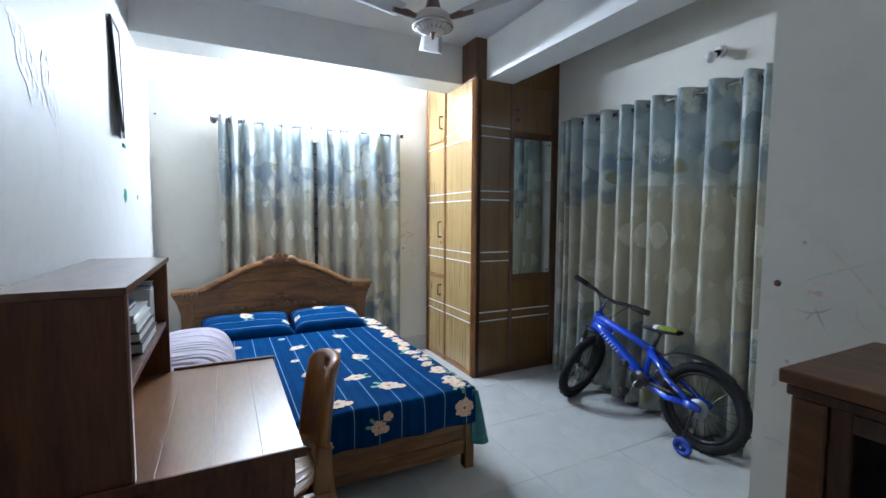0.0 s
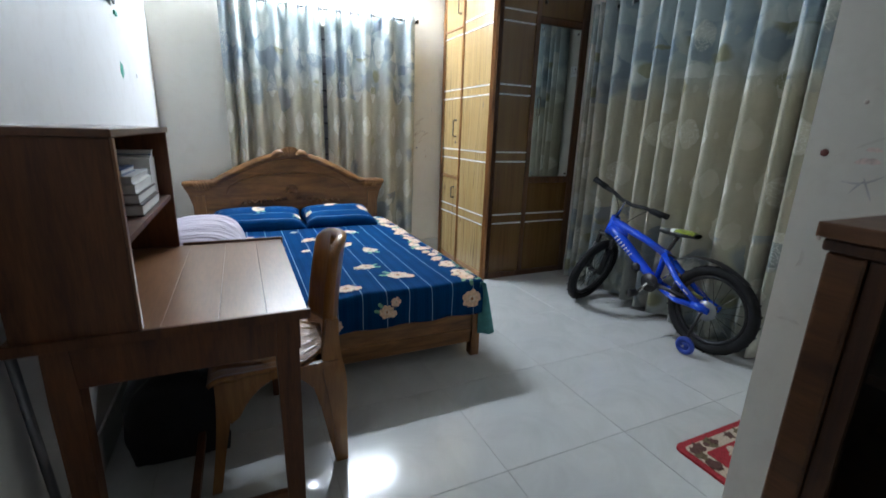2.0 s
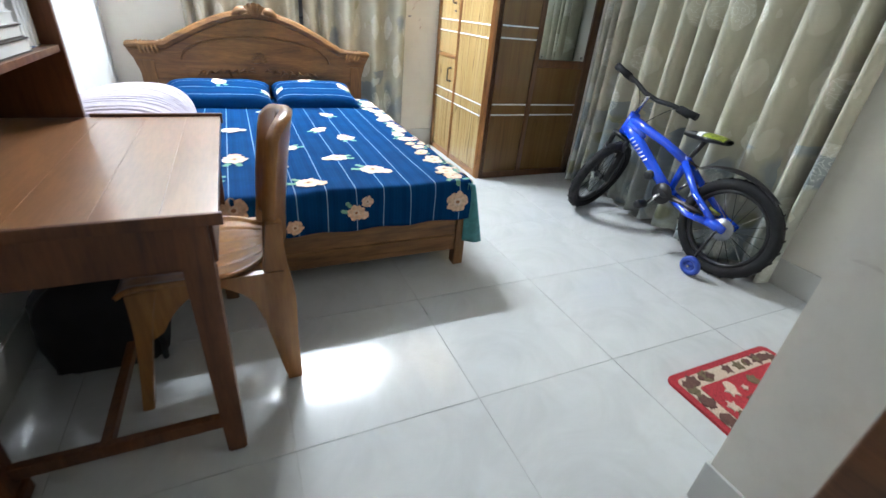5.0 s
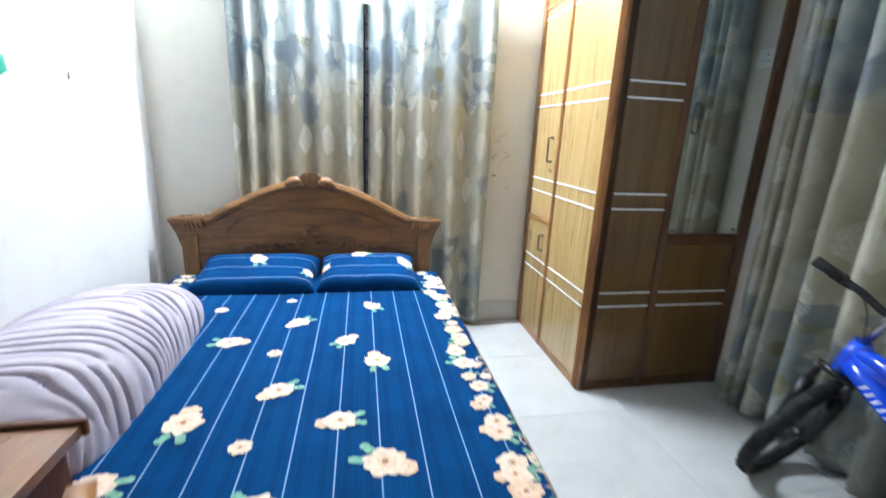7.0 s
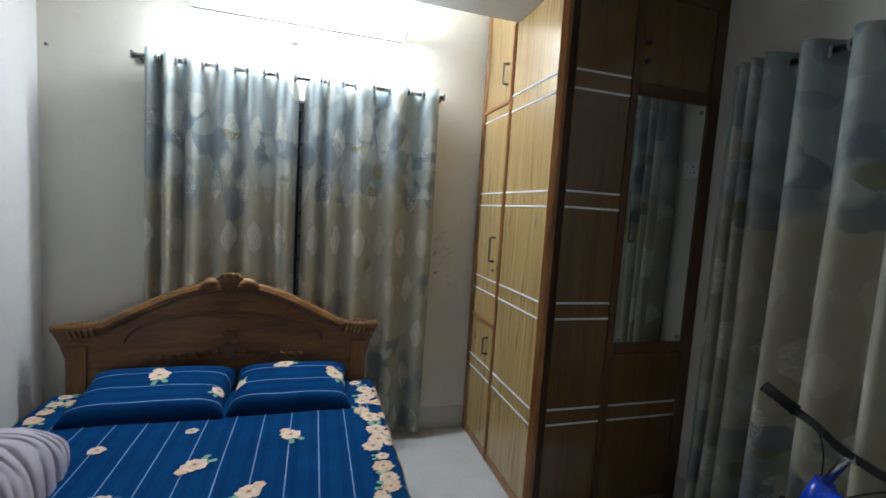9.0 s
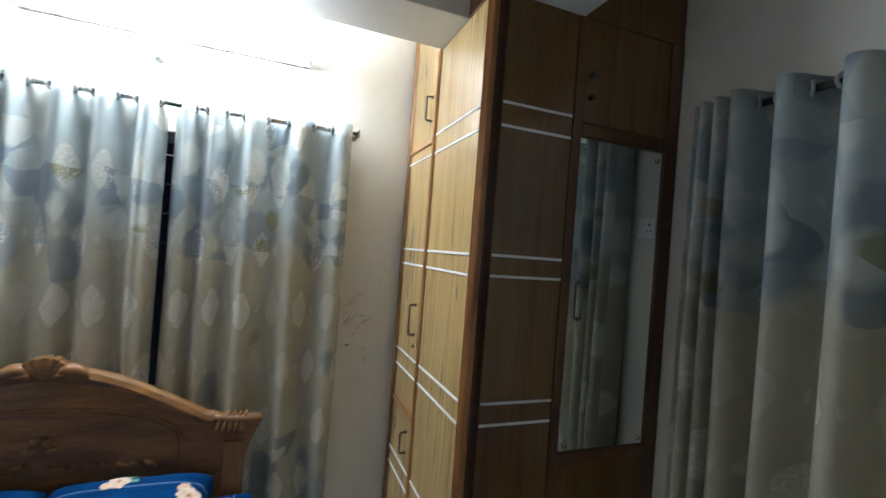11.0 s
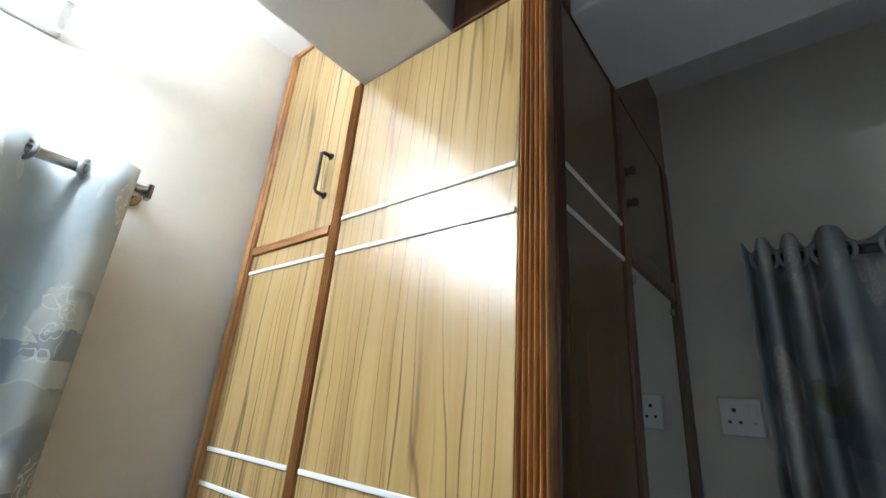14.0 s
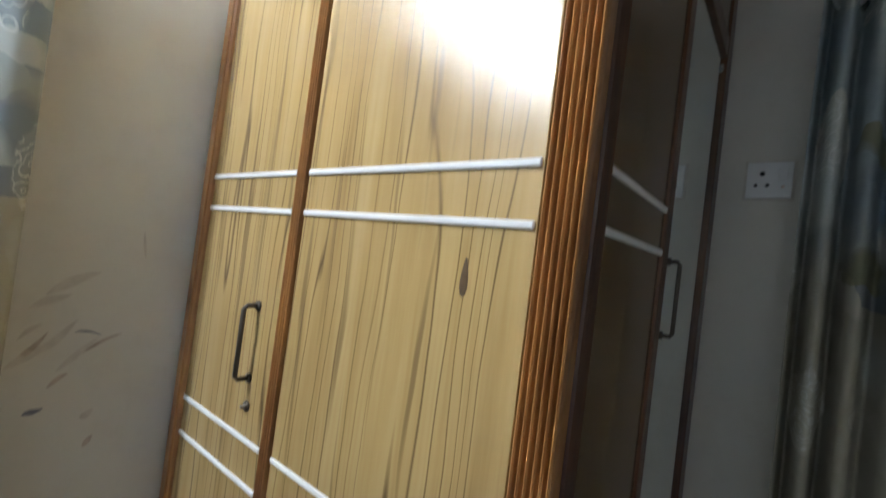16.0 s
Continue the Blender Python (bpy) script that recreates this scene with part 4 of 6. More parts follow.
for s, t, r, lf in ((0.748, -0.150, 0.038, False), (1.005, -0.108, 0.042, True), (1.056, -0.064, 0.030, False), (0.53, -0.055, 0.058, False), (1.490, -0.100, 0.060, False)):
    flower(spread_at, sp, s, t, r, 2.1 * s + 0.6, "petal2", lf)
# border of flowers along the east edge and across the head
rnd = random.Random(5)
t = 0.03
while t < L - 0.05:
    for s in (W - 0.060 + rnd.uniform(-0.03, 0.02), W + 0.03 + rnd.uniform(-0.02, 0.03)):
        flower(spread_at, sp, s, t + rnd.uniform(-0.03, 0.03), rnd.uniform(0.030, 0.052), rnd.uniform(0, 6), rnd.choice(("petal", "petal", "petal2")), rnd.random() < 0.6)
    t += 0.075
for k in range(9):
    flower(spread_at, sp, 0.04 + 0.02 * rnd.random(), 1.20 + 0.085 * k, rnd.uniform(0.03, 0.045), rnd.uniform(0, 6), rnd.choice(("petal", "petal2")), True)
    flower(spread_at, sp, 0.12 + 0.05 * k % 0.4, L - 0.10 - 0.03 * rnd.random(), rnd.uniform(0.03, 0.045), rnd.uniform(0, 6), "petal2", True)


# ---- pillows ----
def pillow(x0, x1, y0, y1, zb, h, seed, flowers):
    p = thing("pillow", ((x0 + x1) / 2, (y0 + y1) / 2, zb), "plump blue striped cotton pillow with flower print", "pillow", "pillows on the bed")
    tilt = 0.36

    def top(u, v):
        ex = (1 - (2 * abs(u - 0.5)) ** 6) * (1 - (2 * abs(v - 0.5)) ** (12 if v < 0.5 else 5))
        wr = 0.006 * noise.noise((u * 4 + seed, v * 3, seed)) * ex
        pinch = 0.018 * math.sin(math.pi * v) * (2 * u - 1)
        x = x0 + (x1 - x0) * u - pinch
        y = y0 + (y1 - y0) * v
        return Vector((x, y, zb + 0.014 + h * max(ex, 0) ** 0.55 + wr + tilt * (v * (y1 - y0)) * 0.55))

    bm = grid(bmesh.new(), 34, 44, top, lambda u, v: ((x1 - x0) * u, (y1 - y0) * v + 0.02))

    def under(u, v):
        q = top(u, v)
        return Vector((q.x, q.y, zb + 0.003 + min(0.010, tilt * v * (y1 - y0) * 0.4)))
    grid(bm, 34, 44, under, lambda u, v: ((x1 - x0) * u, (y1 - y0) * v + 0.02))
    bmesh.ops.remove_doubles(bm, verts=bm.verts, dist=0.0005)
    lay = bm.loops.layers.uv.verify()
    edge = [e for e in bm.edges if e.is_boundary]
    bmesh.ops.bridge_loops(bm, edges=edge)
    part("case", bm, "pillow", p, "", True)
    for fu, fv, r, tn in flowers:
        flower(lambda s, t: top(min(max(s / (x1 - x0), 0.01), 0.99), min(max(t / (y1 - y0), 0.01), 0.99)), p, fu * (x1 - x0), fv * (y1 - y0), r, tn, "petal", True)
    return p


pillow(0.085, 0.745, 4.09, 4.47, BTOP + 0.008, 0.066, 1.0, ((0.50, 0.62, 0.055, -1.2), (0.955, 0.30, 0.035, 4.2)))
pillow(0.755, 1.335, 4.10, 4.47, BTOP + 0.008, 0.066, 6.0, ((0.42, 0.80, 0.045, 0.4), (0.90, 0.52, 0.052, -1.0), (0.04, 0.42, 0.035, 1.5)))


# ---- rolled quilt ----
q = thing("quilt", (0.05, 3.35, 0.46), "rolled pale lavender quilt with creased ridges on the bed", "quilt")
QX0, QX1, QY0, QY1, QZ, QH = XL + 0.014, 0.318, 2.68, 3.82, BTOP + 0.004, 0.268


def quilt_at(v, a, off=0.0):
    """Skin of the roll: v from foot to head end, a around from the wall side over the top."""
    e = 2 * v - 1
    cap = max(0.0, 1 - abs(e) ** 4.5) ** 0.5
    slant = 0.05 * math.cos(math.pi * a) + 0.015 * math.sin(5 * a)
    y = QY0 + (QY1 - QY0) * (0.5 + 0.5 * e) - slant * 1.2
    run = (QY1 - QY0) * v / 0.047 + 1.7 * noise.noise((v * 4.5, a * 2.6, 9.0)) + 0.45 * noise.noise((v * 11, a * 4, 3.0)) + 0.9 * a
    crease = math.exp(-(math.sin(math.pi * run) / 0.26) ** 2)
    deep = max(0.0, 0.080 + 0.30 * noise.noise((v * 15, a * 4.5, 5.0)))
    k = 1 - min(deep, 0.17) * crease - 0.005 * math.cos(2 * math.pi * run) + 0.03 * noise.noise((v * 7, a * 4, 2.0)) + off
    cx, hw = (QX0 + QX1) / 2, (QX1 - QX0) / 2
    ang = math.pi * (1.0 - a)
    ca, sa = math.cos(ang), math.sin(ang)
    x = cx + hw * (1.05 - 0.12 * v) * math.copysign(abs(ca) ** 0.75, ca) * min(k, 1.03) * (0.55 + 0.45 * cap)
    z = QZ + QH * (1.06 - 0.13 * v) * sa ** 0.72 * k * cap if sa > 0 else QZ
    return Vector((max(x, XL + 0.012), y, max(z, QZ)))


b = grid(bmesh.new(), 400, 56, lambda i, j: quilt_at(0.001 + 0.998 * i, j))
part("roll", b, "quilt", q, "", True)

# ---- desk with hutch ----
DX0, DX1, DY0, DY1, DZ = -0.205, 0.452, 1.745, 2.597, 0.75
dk = thing("desk", (0.12, 2.17, 0), "dark mahogany study desk with a shelved hutch", "desk")
tp = []
for k, (a, c) in enumerate(((0.1008, 0.2296), (0.2304, 0.3466), (0.3474, DX1))):
    tp.append(part("plank", one_box(a, DY0, DZ - 0.024, c, DY1, DZ, bevel=0.0009), "desktop", dk, "polished reddish plank of the desk top"))
part("plank", one_box(DX0, DY0, DZ - 0.024, 0.1, DY1, DZ, bevel=0.0009), "desktop", dk)
part("top_edge", one_box(DX0, DY0 - 0.012, DZ - 0.026, DX1 + 0.008, DY0 - 0.001, DZ + 0.002, bevel=0.004), "desk", dk)
part("top_edge", one_box(0.068, DY1 + 0.001, DZ - 0.026, DX1 + 0.008, DY1 + 0.014, DZ + 0.010, bevel=0.004), "desk", dk)
for y0 in (DY0 + 0.012, DY1 - 0.036):
    part("apron", one_box(DX0 + 0.06, y0, 0.612, DX1 - 0.03, y0 + 0.022, DZ - 0.027, bevel=0.003), "desk", dk)
part("apron", one_box(DX1 - 0.040, DY0 + 0.036, 0.612, DX1 - 0.018, DY1 - 0.04, DZ - 0.027, bevel=0.003), "desk", dk)


def taper_leg(x, y, w, z1, foot=0.0):
    bm = bmesh.new()
    rows = []
    for z, k in ((0.0, 0.80), (0.05, 0.80), (z1 * 0.8, 1.0), (z1, 1.0)):
        h = w * k / 2
        rows.append([bm.verts.new((x + sx * h, y + sy * h, z)) for sx, sy in ((-1, -1), (1, -1), (1, 1), (-1, 1))])
    for a, c in zip(rows, rows[1:]):
        for k in range(4):
            bm.faces.new((a[k], a[(k + 1) % 4], c[(k + 1) % 4], c[k]))
    bm.faces.new(rows[0][::-1])
    bm.faces.new(rows[-1])
    bmesh.ops.bevel(bm, geom=[e for e in bm.edges if abs((e.verts[0].co - e.verts[1].co).z) > 0.02], offset=0.005, segments=2, affect="EDGES")
    return bm


for x in (-0.115, 0.395):
    for y in (DY0 + 0.040, DY1 - 0.040):
        lg = part("leg", taper_leg(x, y, 0.062, DZ - 0.027), "desk", dk)
        if x < 0:
            part("foot", one_box(x - 0.040, y - 0.036, 0.0, x + 0.040, y + 0.036, 0.045, bevel=0.014, seg=3), "desk", lg)
for y in (DY0 + 0.030, DY1 - 0.052):
    part("stretcher", one_box(-0.09, y, 0.085, 0.372, y + 0.022, 0.125, bevel=0.004), "desk", dk)
part("stretcher", one_box(0.09, DY0 + 0.053, 0.088, 0.115, DY1 - 0.053, 0.122, bevel=0.004), "desk", dk)
HZ = 1.225
hu = part("hutch", one_box(DX0 + 0.022, DY0 + 0.02, DZ + 0.001, DX0 + 0.036, DY1 - 0.015, HZ - 0.02, bevel=0.001), "desk", dk)
part("side_panel", one_box(DX0 + 0.020, DY0 - 0.003, 0.730, 0.058, DY0 + 0.019, HZ - 0.02, bevel=0.002), "desk", hu)
part("side_panel", one_box(DX0 + 0.036, DY1 - 0.014, DZ + 0.001, 0.058, DY1 + 0.008, HZ - 0.02, bevel=0.002), "desk", hu)
part("top_panel", one_box(DX0 + 0.014, DY0 - 0.008, HZ - 0.019, 0.064, DY1 + 0.014, HZ, bevel=0.003), "desk_gloss", hu)
part("shelf", one_box(DX0 + 0.037, DY0 + 0.020, 0.948, 0.050, DY1 - 0.015, 0.966, bevel=0.002), "desk", hu)
part("edge_strip", one_box(0.058, DY0 - 0.002, DZ + 0.001, 0.064, DY0 + 0.018, HZ - 0.02, bevel=0.002), "desktop", hu)

# ---- on the hutch shelf ----
def book(x0, y0, z0, dx, dy, h, cover, label, turn=0.0):
    bk = thing("book", (x0 + dx / 2, y0 + dy / 2, z0), label, "book", "books on the hutch shelf")
    part("page_block", one_box(x0 + 0.004, y0 + 0.003, z0 + 0.003, x0 + dx - 0.003, y0 + dy - 0.003, z0 + h - 0.003, bevel=0.001, seg=1), "paper", bk)
    part("cover", one_box(x0, y0, z0, x0 + dx, y0 + dy, z0 + 0.0028, bevel=0), cover, bk)
    part("cover", one_box(x0, y0, z0 + h - 0.0028, x0 + dx, y0 + dy, z0 + h, bevel=0), cover, bk)
    part("spine", one_box(x0 - 0.003, y0, z0, x0, y0 + dy, z0 + h, bevel=0.001, seg=1), cover, bk)
    return bk


z = 0.967
for k, (dy, h, c) in enumerate(((0.30, 0.034, "bookdark"), (0.29, 0.030, "bookdark"), (0.28, 0.028, "paper"), (0.27, 0.022, "paper"))):
    book(-0.155, 2.10 + 0.01 * k, z, 0.195 - 0.008 * k, dy, h, c, "thick dark book lying on the hutch shelf" if c == "bookdark" else "white paper-bound book lying on a pile")
    z += h + 0.0005
book(-0.14, 2.15, z, 0.13, 0.18, 0.018, "bookblue", "thin blue book on top of the pile")
for k in range(4):
    y = 2.44 + 0.028 * k
    book(-0.15, y, 0.967, 0.17, 0.024, 0.15 + 0.012 * (k % 3), ("paper", "bookblue", "paper", "bookdark")[k], "upright book at the end of the shelf")

# things under the desk
bg = thing("bag", (0.0, 2.36, 0), "black nylon bag slumped on the floor under the desk", "bag")


def bag_at(i, j):
    a = 2 * math.pi * i
    r = min(1.0, 6 * j + 0.75) * (1 - max(0.0, (j - 0.72) / 0.28) ** 2.2) ** 0.5 if j < 1 else 0.02
    k = 1 + 0.10 * noise.noise((3 * math.cos(a), 3 * math.sin(a), 4 * j))
    sq = lambda t: math.copysign(abs(t) ** 0.42, t)
    return (0.02 + 0.165 * r * sq(math.cos(a)) * k, 2.335 + 0.135 * r * sq(math.sin(a)) * k, 0.002 + 0.36 * j + 0.02 * math.sin(3 * a) * j)


part("body", grid(bmesh.new(), 32, 16, bag_at, closed_u=True), "bag", bg, "", True)
part("strap", tube(bmesh.new(), [(0.10, 2.26, 0.30), (0.15, 2.20, 0.22), (0.19, 2.19, 0.10), (0.18, 2.21, 0.02)], 0.010, 6), "bag", bg)
part("strap", tube(bmesh.new(), [(0.0, 2.30, 0.34), (0.02, 2.28, 0.40), (0.05, 2.32, 0.40), (0.06, 2.35, 0.34)], 0.008, 6), "bag", bg)
pl = thing("pole", (-0.195, 1.84, 0), "grey metal pole leaning in the corner behind the desk", "pole")
part("shaft", tube(bmesh.new(), [(-0.205, 1.865, 0.012), (-0.212, 1.80, 0.70)], 0.011, 10), "alu", pl)
part("end_cap", tube(bmesh.new(), [(-0.2049, 1.866, 0.0), (-0.2051, 1.864, 0.03)], 0.014, 10), "black", pl)

# ---- chair ----
ch = thing("chair", (0.40, 2.2, 0), "glossy brown wood-look chair pushed under the desk", "chair")
CY0, CY1, CX0, CX1, SZ = 1.985, 2.415, 0.155, 0.556, 0.44


def seat_fn(i, j):
    x = CX0 + (CX1 - CX0) * i
    w = (1.0 - 0.06 * i) * (1 - 0.62 * max(0.0, (i - 0.58) / 0.42) ** 2.8)
    y = (CY0 + CY1) / 2 + (CY1 - CY0) * (j - 0.5) * w
    dish = -0.018 * math.sin(math.pi * j) * math.sin(math.pi * min(1, i * 1.05))
    rib = -0.005 * (1 - abs(math.sin(5 * math.pi * j))) ** 4 * min(1, 12 * i, 12 * (1 - i))
    rim = 0.010 * (max(0.0, abs(2 * j - 1) - 0.86) / 0.14 + max(0.0, i - 0.93) / 0.07)
    front = -0.022 * max(0, (0.12 - i) / 0.12) ** 2
    return (x, y, SZ + dish + rib + rim + front)


b = grid(bmesh.new(), 24, 54, seat_fn)
st = part("seat", b, "chair", ch, "", True)
st.modifiers.new("thickness", "SOLIDIFY").thickness = 0.014
for y0 in (CY0 + 0.012, CY1 - 0.036):
    arch = [(0.215, 0.26)] + [(0.245 + 0.245 * k / 14, 0.26 + 0.150 * math.sin(math.pi * (0.02 + 0.78 * k / 14)) ** 0.7 - 0.03 * (k / 14) ** 3) for k in range(15)] + [(0.512, 0.255), (0.532, 0.150), (0.556, 0.02), (0.575, 0.02), (0.582, 0.25), (0.580, 0.43), (0.20, 0.43)]
    part("seat_apron", prism(bmesh.new(), arch, y0, y0 + 0.024, "xz"), "chair", ch)
part("seat_apron", one_box(CX0 + 0.02, CY0 + 0.04, SZ - 0.080, CX0 + 0.035, CY1 - 0.04, SZ - 0.022, bevel=0.004), "chair", ch)


def blade(pts, wid, thick, axis="y"):
    """A flat curved bar: centre line points in xz, widths along y."""
    bm = bmesh.new()
    rows = []
    for k, ((x, y, z), w, t) in enumerate(zip(pts, wid, thick)):
        rows.append([bm.verts.new((x + a * t / 2, y + c * w / 2, z)) for a, c in ((-1, -1), (1, -1), (1, 1), (-1, 1))])
    for a, c in zip(rows, rows[1:]):
        for k in range(4):
            f = bm.faces.new((a[k], a[(k + 1) % 4], c[(k + 1) % 4], c[k]))
    bm.faces.new(rows[0][::-1])
    bm.faces.new(rows[-1])
    bmesh.ops.bevel(bm, geom=[e for e in bm.edges if not e.is_boundary], offset=0.003, segments=2, affect="EDGES")
    return bm


def bez(p, q, r, n=10):
    return [tuple((1 - t) ** 2 * a + 2 * t * (1 - t) * c + t * t * d for a, c, d in zip(p, q, r)) for t in [k / n for k in range(n + 1)]]


def back_half(z):
    """Half the width of the backrest at a height: it narrows upwards."""
    return 0.195 - 0.040 * (z - 0.44) / 0.42


CM = (CY0 + CY1) / 2 + 0.012
for y, s in ((CY0 + 0.022, -1), (CY1 - 0.018, 1)):
    back = bez((0.582, y, 0.0), (0.585, y, 0.20), (0.560, y, 0.44), 9)[:-1] + [(0.560 + 0.040 * (k / 8) ** 1.6, CM + s * (back_half(0.44 + 0.37 * k / 8) - 0.008), 0.44 + 0.37 * k / 8) for k in range(4)]
    part("leg", blade(back, [0.036] * len(back), [0.046 + 0.034 * math.exp(-((z - 0.36) / 0.13) ** 2) - 0.012 * max(0, z - 0.5) / 0.3 for _, _, z in back]), "chair", ch, "", True)
    fr = bez((0.150, y, 0.0), (0.190, y, 0.25), (0.215, y, SZ - 0.015), 8)
    part("leg", blade(fr, [0.034] * 9, [0.032 + 0.05 * (z / SZ) ** 3 for _, _, z in fr]), "chair", ch, "", True)


def back_fn(i, j):
    e = 2 * i - 1
    z = 0.47 + (0.385 - 0.05 * abs(e) ** 5) * j
    return (0.560 + 0.042 * ((z - 0.44) / 0.37) ** 1.6 + 0.052 * (1 - e * e), CM + back_half(z) * e, z)


b = grid(bmesh.new(), 30, 24, back_fn)
slot = [f for f in b.faces if abs(f.calc_center_median().y - CM) < 0.055 and 0.785 < f.calc_center_median().z < 0.825]
bmesh.ops.delete(b, geom=slot, context="FACES")
part("backrest", b, "chair", ch, "solid back with a hand slot near its top", True).modifiers.new("thickness", "SOLIDIFY").thickness = 0.034

# ---- bicycle ----
bk = thing("bicycle", (2.85, 2.55, 0), "blue children's bicycle with one training wheel, leaning", "bicycle")
R0 = Vector((2.785, 2.079, 0))
fw = Vector((math.sin(radians(-5.2)), math.cos(radians(-5.2)), 0))
sd0 = fw.cross(Vector((0, 0, 1)))
LEAN_B = radians(-3.2)
up = (Vector((0, 0, 1)) * math.cos(LEAN_B) - sd0 * math.sin(LEAN_B)).normalized()
sd = fw.cross(up).normalized()
WR = 0.266


def B(u, w, s=0.0):
    """A place on the bicycle: forward of the rear wheel, up, and to its right."""
    return R0 + fw * u + up * w + sd * s


def wheel(name, c, axis, label=""):
    c, axis = Vector(c), Vector(axis).normalized()
    wh = part(name, lathe(bmesh.new(), c - axis * 0.03, [(0, 0), (0.024, 0), (0.022, 0.012), (0.016, 0.02), (0.016, 0.04), (0.022, 0.048), (0.024, 0.06), (0, 0.06)], 16, axis), "black", bk, label)
    part("tyre", ring(bmesh.new(), c, axis, WR - 0.030, 0.030, 44, 12), "rubber", wh)
    bm = ring(bmesh.new(), c, axis, WR - 0.066, 0.013, 40, 8, squash=1.4)
    part("rim", bm, "black", wh)
    u = axis.orthogonal().normalized()
    w = axis.cross(u)
    for k in range(20):
        a = 2 * math.pi * k / 20
        d = math.cos(a) * u + math.sin(a) * w
        e = math.cos(a + 0.35) * u + math.sin(a + 0.35) * w
        part("spoke", tube(bmesh.new(), [c + e * 0.02 + axis * 0.02 * (-1) ** k, c + d * (WR - 0.06)], 0.0017, 4), "black" if k % 5 else "steel", wh)
    for k in range(26):
        a = 2 * math.pi * k / 26
        d = math.cos(a) * u + math.sin(a) * w
        t = d.cross(axis)
        p = c + d * (WR - 0.002)
        bm = tube(bmesh.new(), [p - axis * 0.020 + t * 0.006, p + d * 0.002, p + axis * 0.020 + t * 0.006], 0.004, 5)
        part("tread", bm, "rubber", wh)
    return wh


rear = wheel("rear_wheel", B(0, WR), sd)
part("disc", lathe(bmesh.new(), B(0, WR, -0.052), [(0.02, 0), (0.060, 0), (0.060, 0.003), (0.02, 0.003)], 24, sd), "alu", rear)
part("reflector", tube(bmesh.new(), [B(0.05, WR + 0.06, -0.02), B(0.115, WR + 0.075, -0.02)], 0.006, 6), "lime", rear)
# frame
HL, HT = B(0.812, 0.565), B(0.770, 0.692)
BB = B(0.381, 0.322)
ST = B(0.346, 0.522)
DO = 0.050
fr = part("frame", tube(bmesh.new(), [HL, HT], [0.034, 0.032], 14), "blue", bk, "blue enamelled tubing")
part("down_tube", tube(bmesh.new(), [B(0.792, 0.610), B(0.72, 0.560), B(0.58, 0.463), B(0.45, 0.370), BB], [0.040, 0.040, 0.036, 0.032, 0.032], 14), "blue", fr)
part("top_tube", tube(bmesh.new(), [B(0.775, 0.655), B(0.66, 0.625), B(0.50, 0.580), ST], [0.033, 0.027, 0.024, 0.026], 14), "blue", fr)
part("gusset", tube(bmesh.new(), [B(0.775, 0.635), B(0.71, 0.603), B(0.655, 0.575)], [0.034, 0.028, 0.012], 12), "blue", fr)
part("seat_tube", tube(bmesh.new(), [BB, ST, ST + up * 0.03 - fw * 0.004], [0.020, 0.021, 0.020], 12), "blue", fr)
part("bottom_bracket", lathe(bmesh.new(), BB - sd * 0.036, [(0, 0), (0.030, 0), (0.032, 0.004), (0.032, 0.068), (0.030, 0.072), (0, 0.072)], 18, sd), "blue", fr)
for s in (-0.062, 0.062):
    part("chain_stay", tube(bmesh.new(), [BB + sd * s * 0.45, B(0.20, 0.268, s * 0.85), B(DO, 0.274, s)], [0.019, 0.017, 0.019], 10), "blue", fr)
    part("seat_stay", tube(bmesh.new(), [ST + sd * s * 0.30, B(0.198, 0.388, s * 0.9), B(DO, 0.290, s)], [0.021, 0.018, 0.018], 10), "blue", fr)
    part("dropout", tube(bmesh.new(), [B(DO + 0.03, 0.286, s), B(DO - 0.02, 0.276, s), B(-0.018, WR, s)], [0.026, 0.028, 0.020], 10), "blue", fr)
part("reflector", lathe(bmesh.new(), B(0.515, 0.388, -0.05), [(0, 0), (0.026, 0), (0.030, 0.008), (0.030, 0.05), (0.024, 0.06), (0, 0.06)], 18, sd), "black", bk, "round black holder under the down tube")
# plain bars where the lettering is
dt = (B(0.45, 0.370) - B(0.72, 0.560)).normalized()
for k in range(7):
    p = B(0.715, 0.556, -0.0375 + 0.0006 * k) + dt * 0.027 * k
    n2 = dt.cross(sd)
    part("decal_bar", tube(bmesh.new(), [p - n2 * 0.013, p + dt * 0.007 + n2 * 0.013], 0.0045, 6), "white", fr)
tt = (ST - HT).normalized()
for k in range(6):
    p = B(0.675, 0.636, -0.020) + (B(0.43, 0.567, -0.018) - B(0.675, 0.636, -0.020)) * (k / 6)
    part("decal_bar", tube(bmesh.new(), [p, p + tt * 0.034], 0.0034, 6), "white", fr)
for k in range(3):
    p = B(0.30 - 0.07 * k, 0.306 - 0.012 * k, -0.052 - 0.006 * k)
    part("decal_bar", tube(bmesh.new(), [p, p - fw * 0.035 - up * 0.006], 0.003, 6), "white", fr)
for k in range(2):
    p = B(0.200 - 0.055 * k, 0.391 - 0.036 * k, -0.076)
    part("decal_bar", tube(bmesh.new(), [p, p - fw * 0.034 - up * 0.020], 0.003, 6), "white", fr)
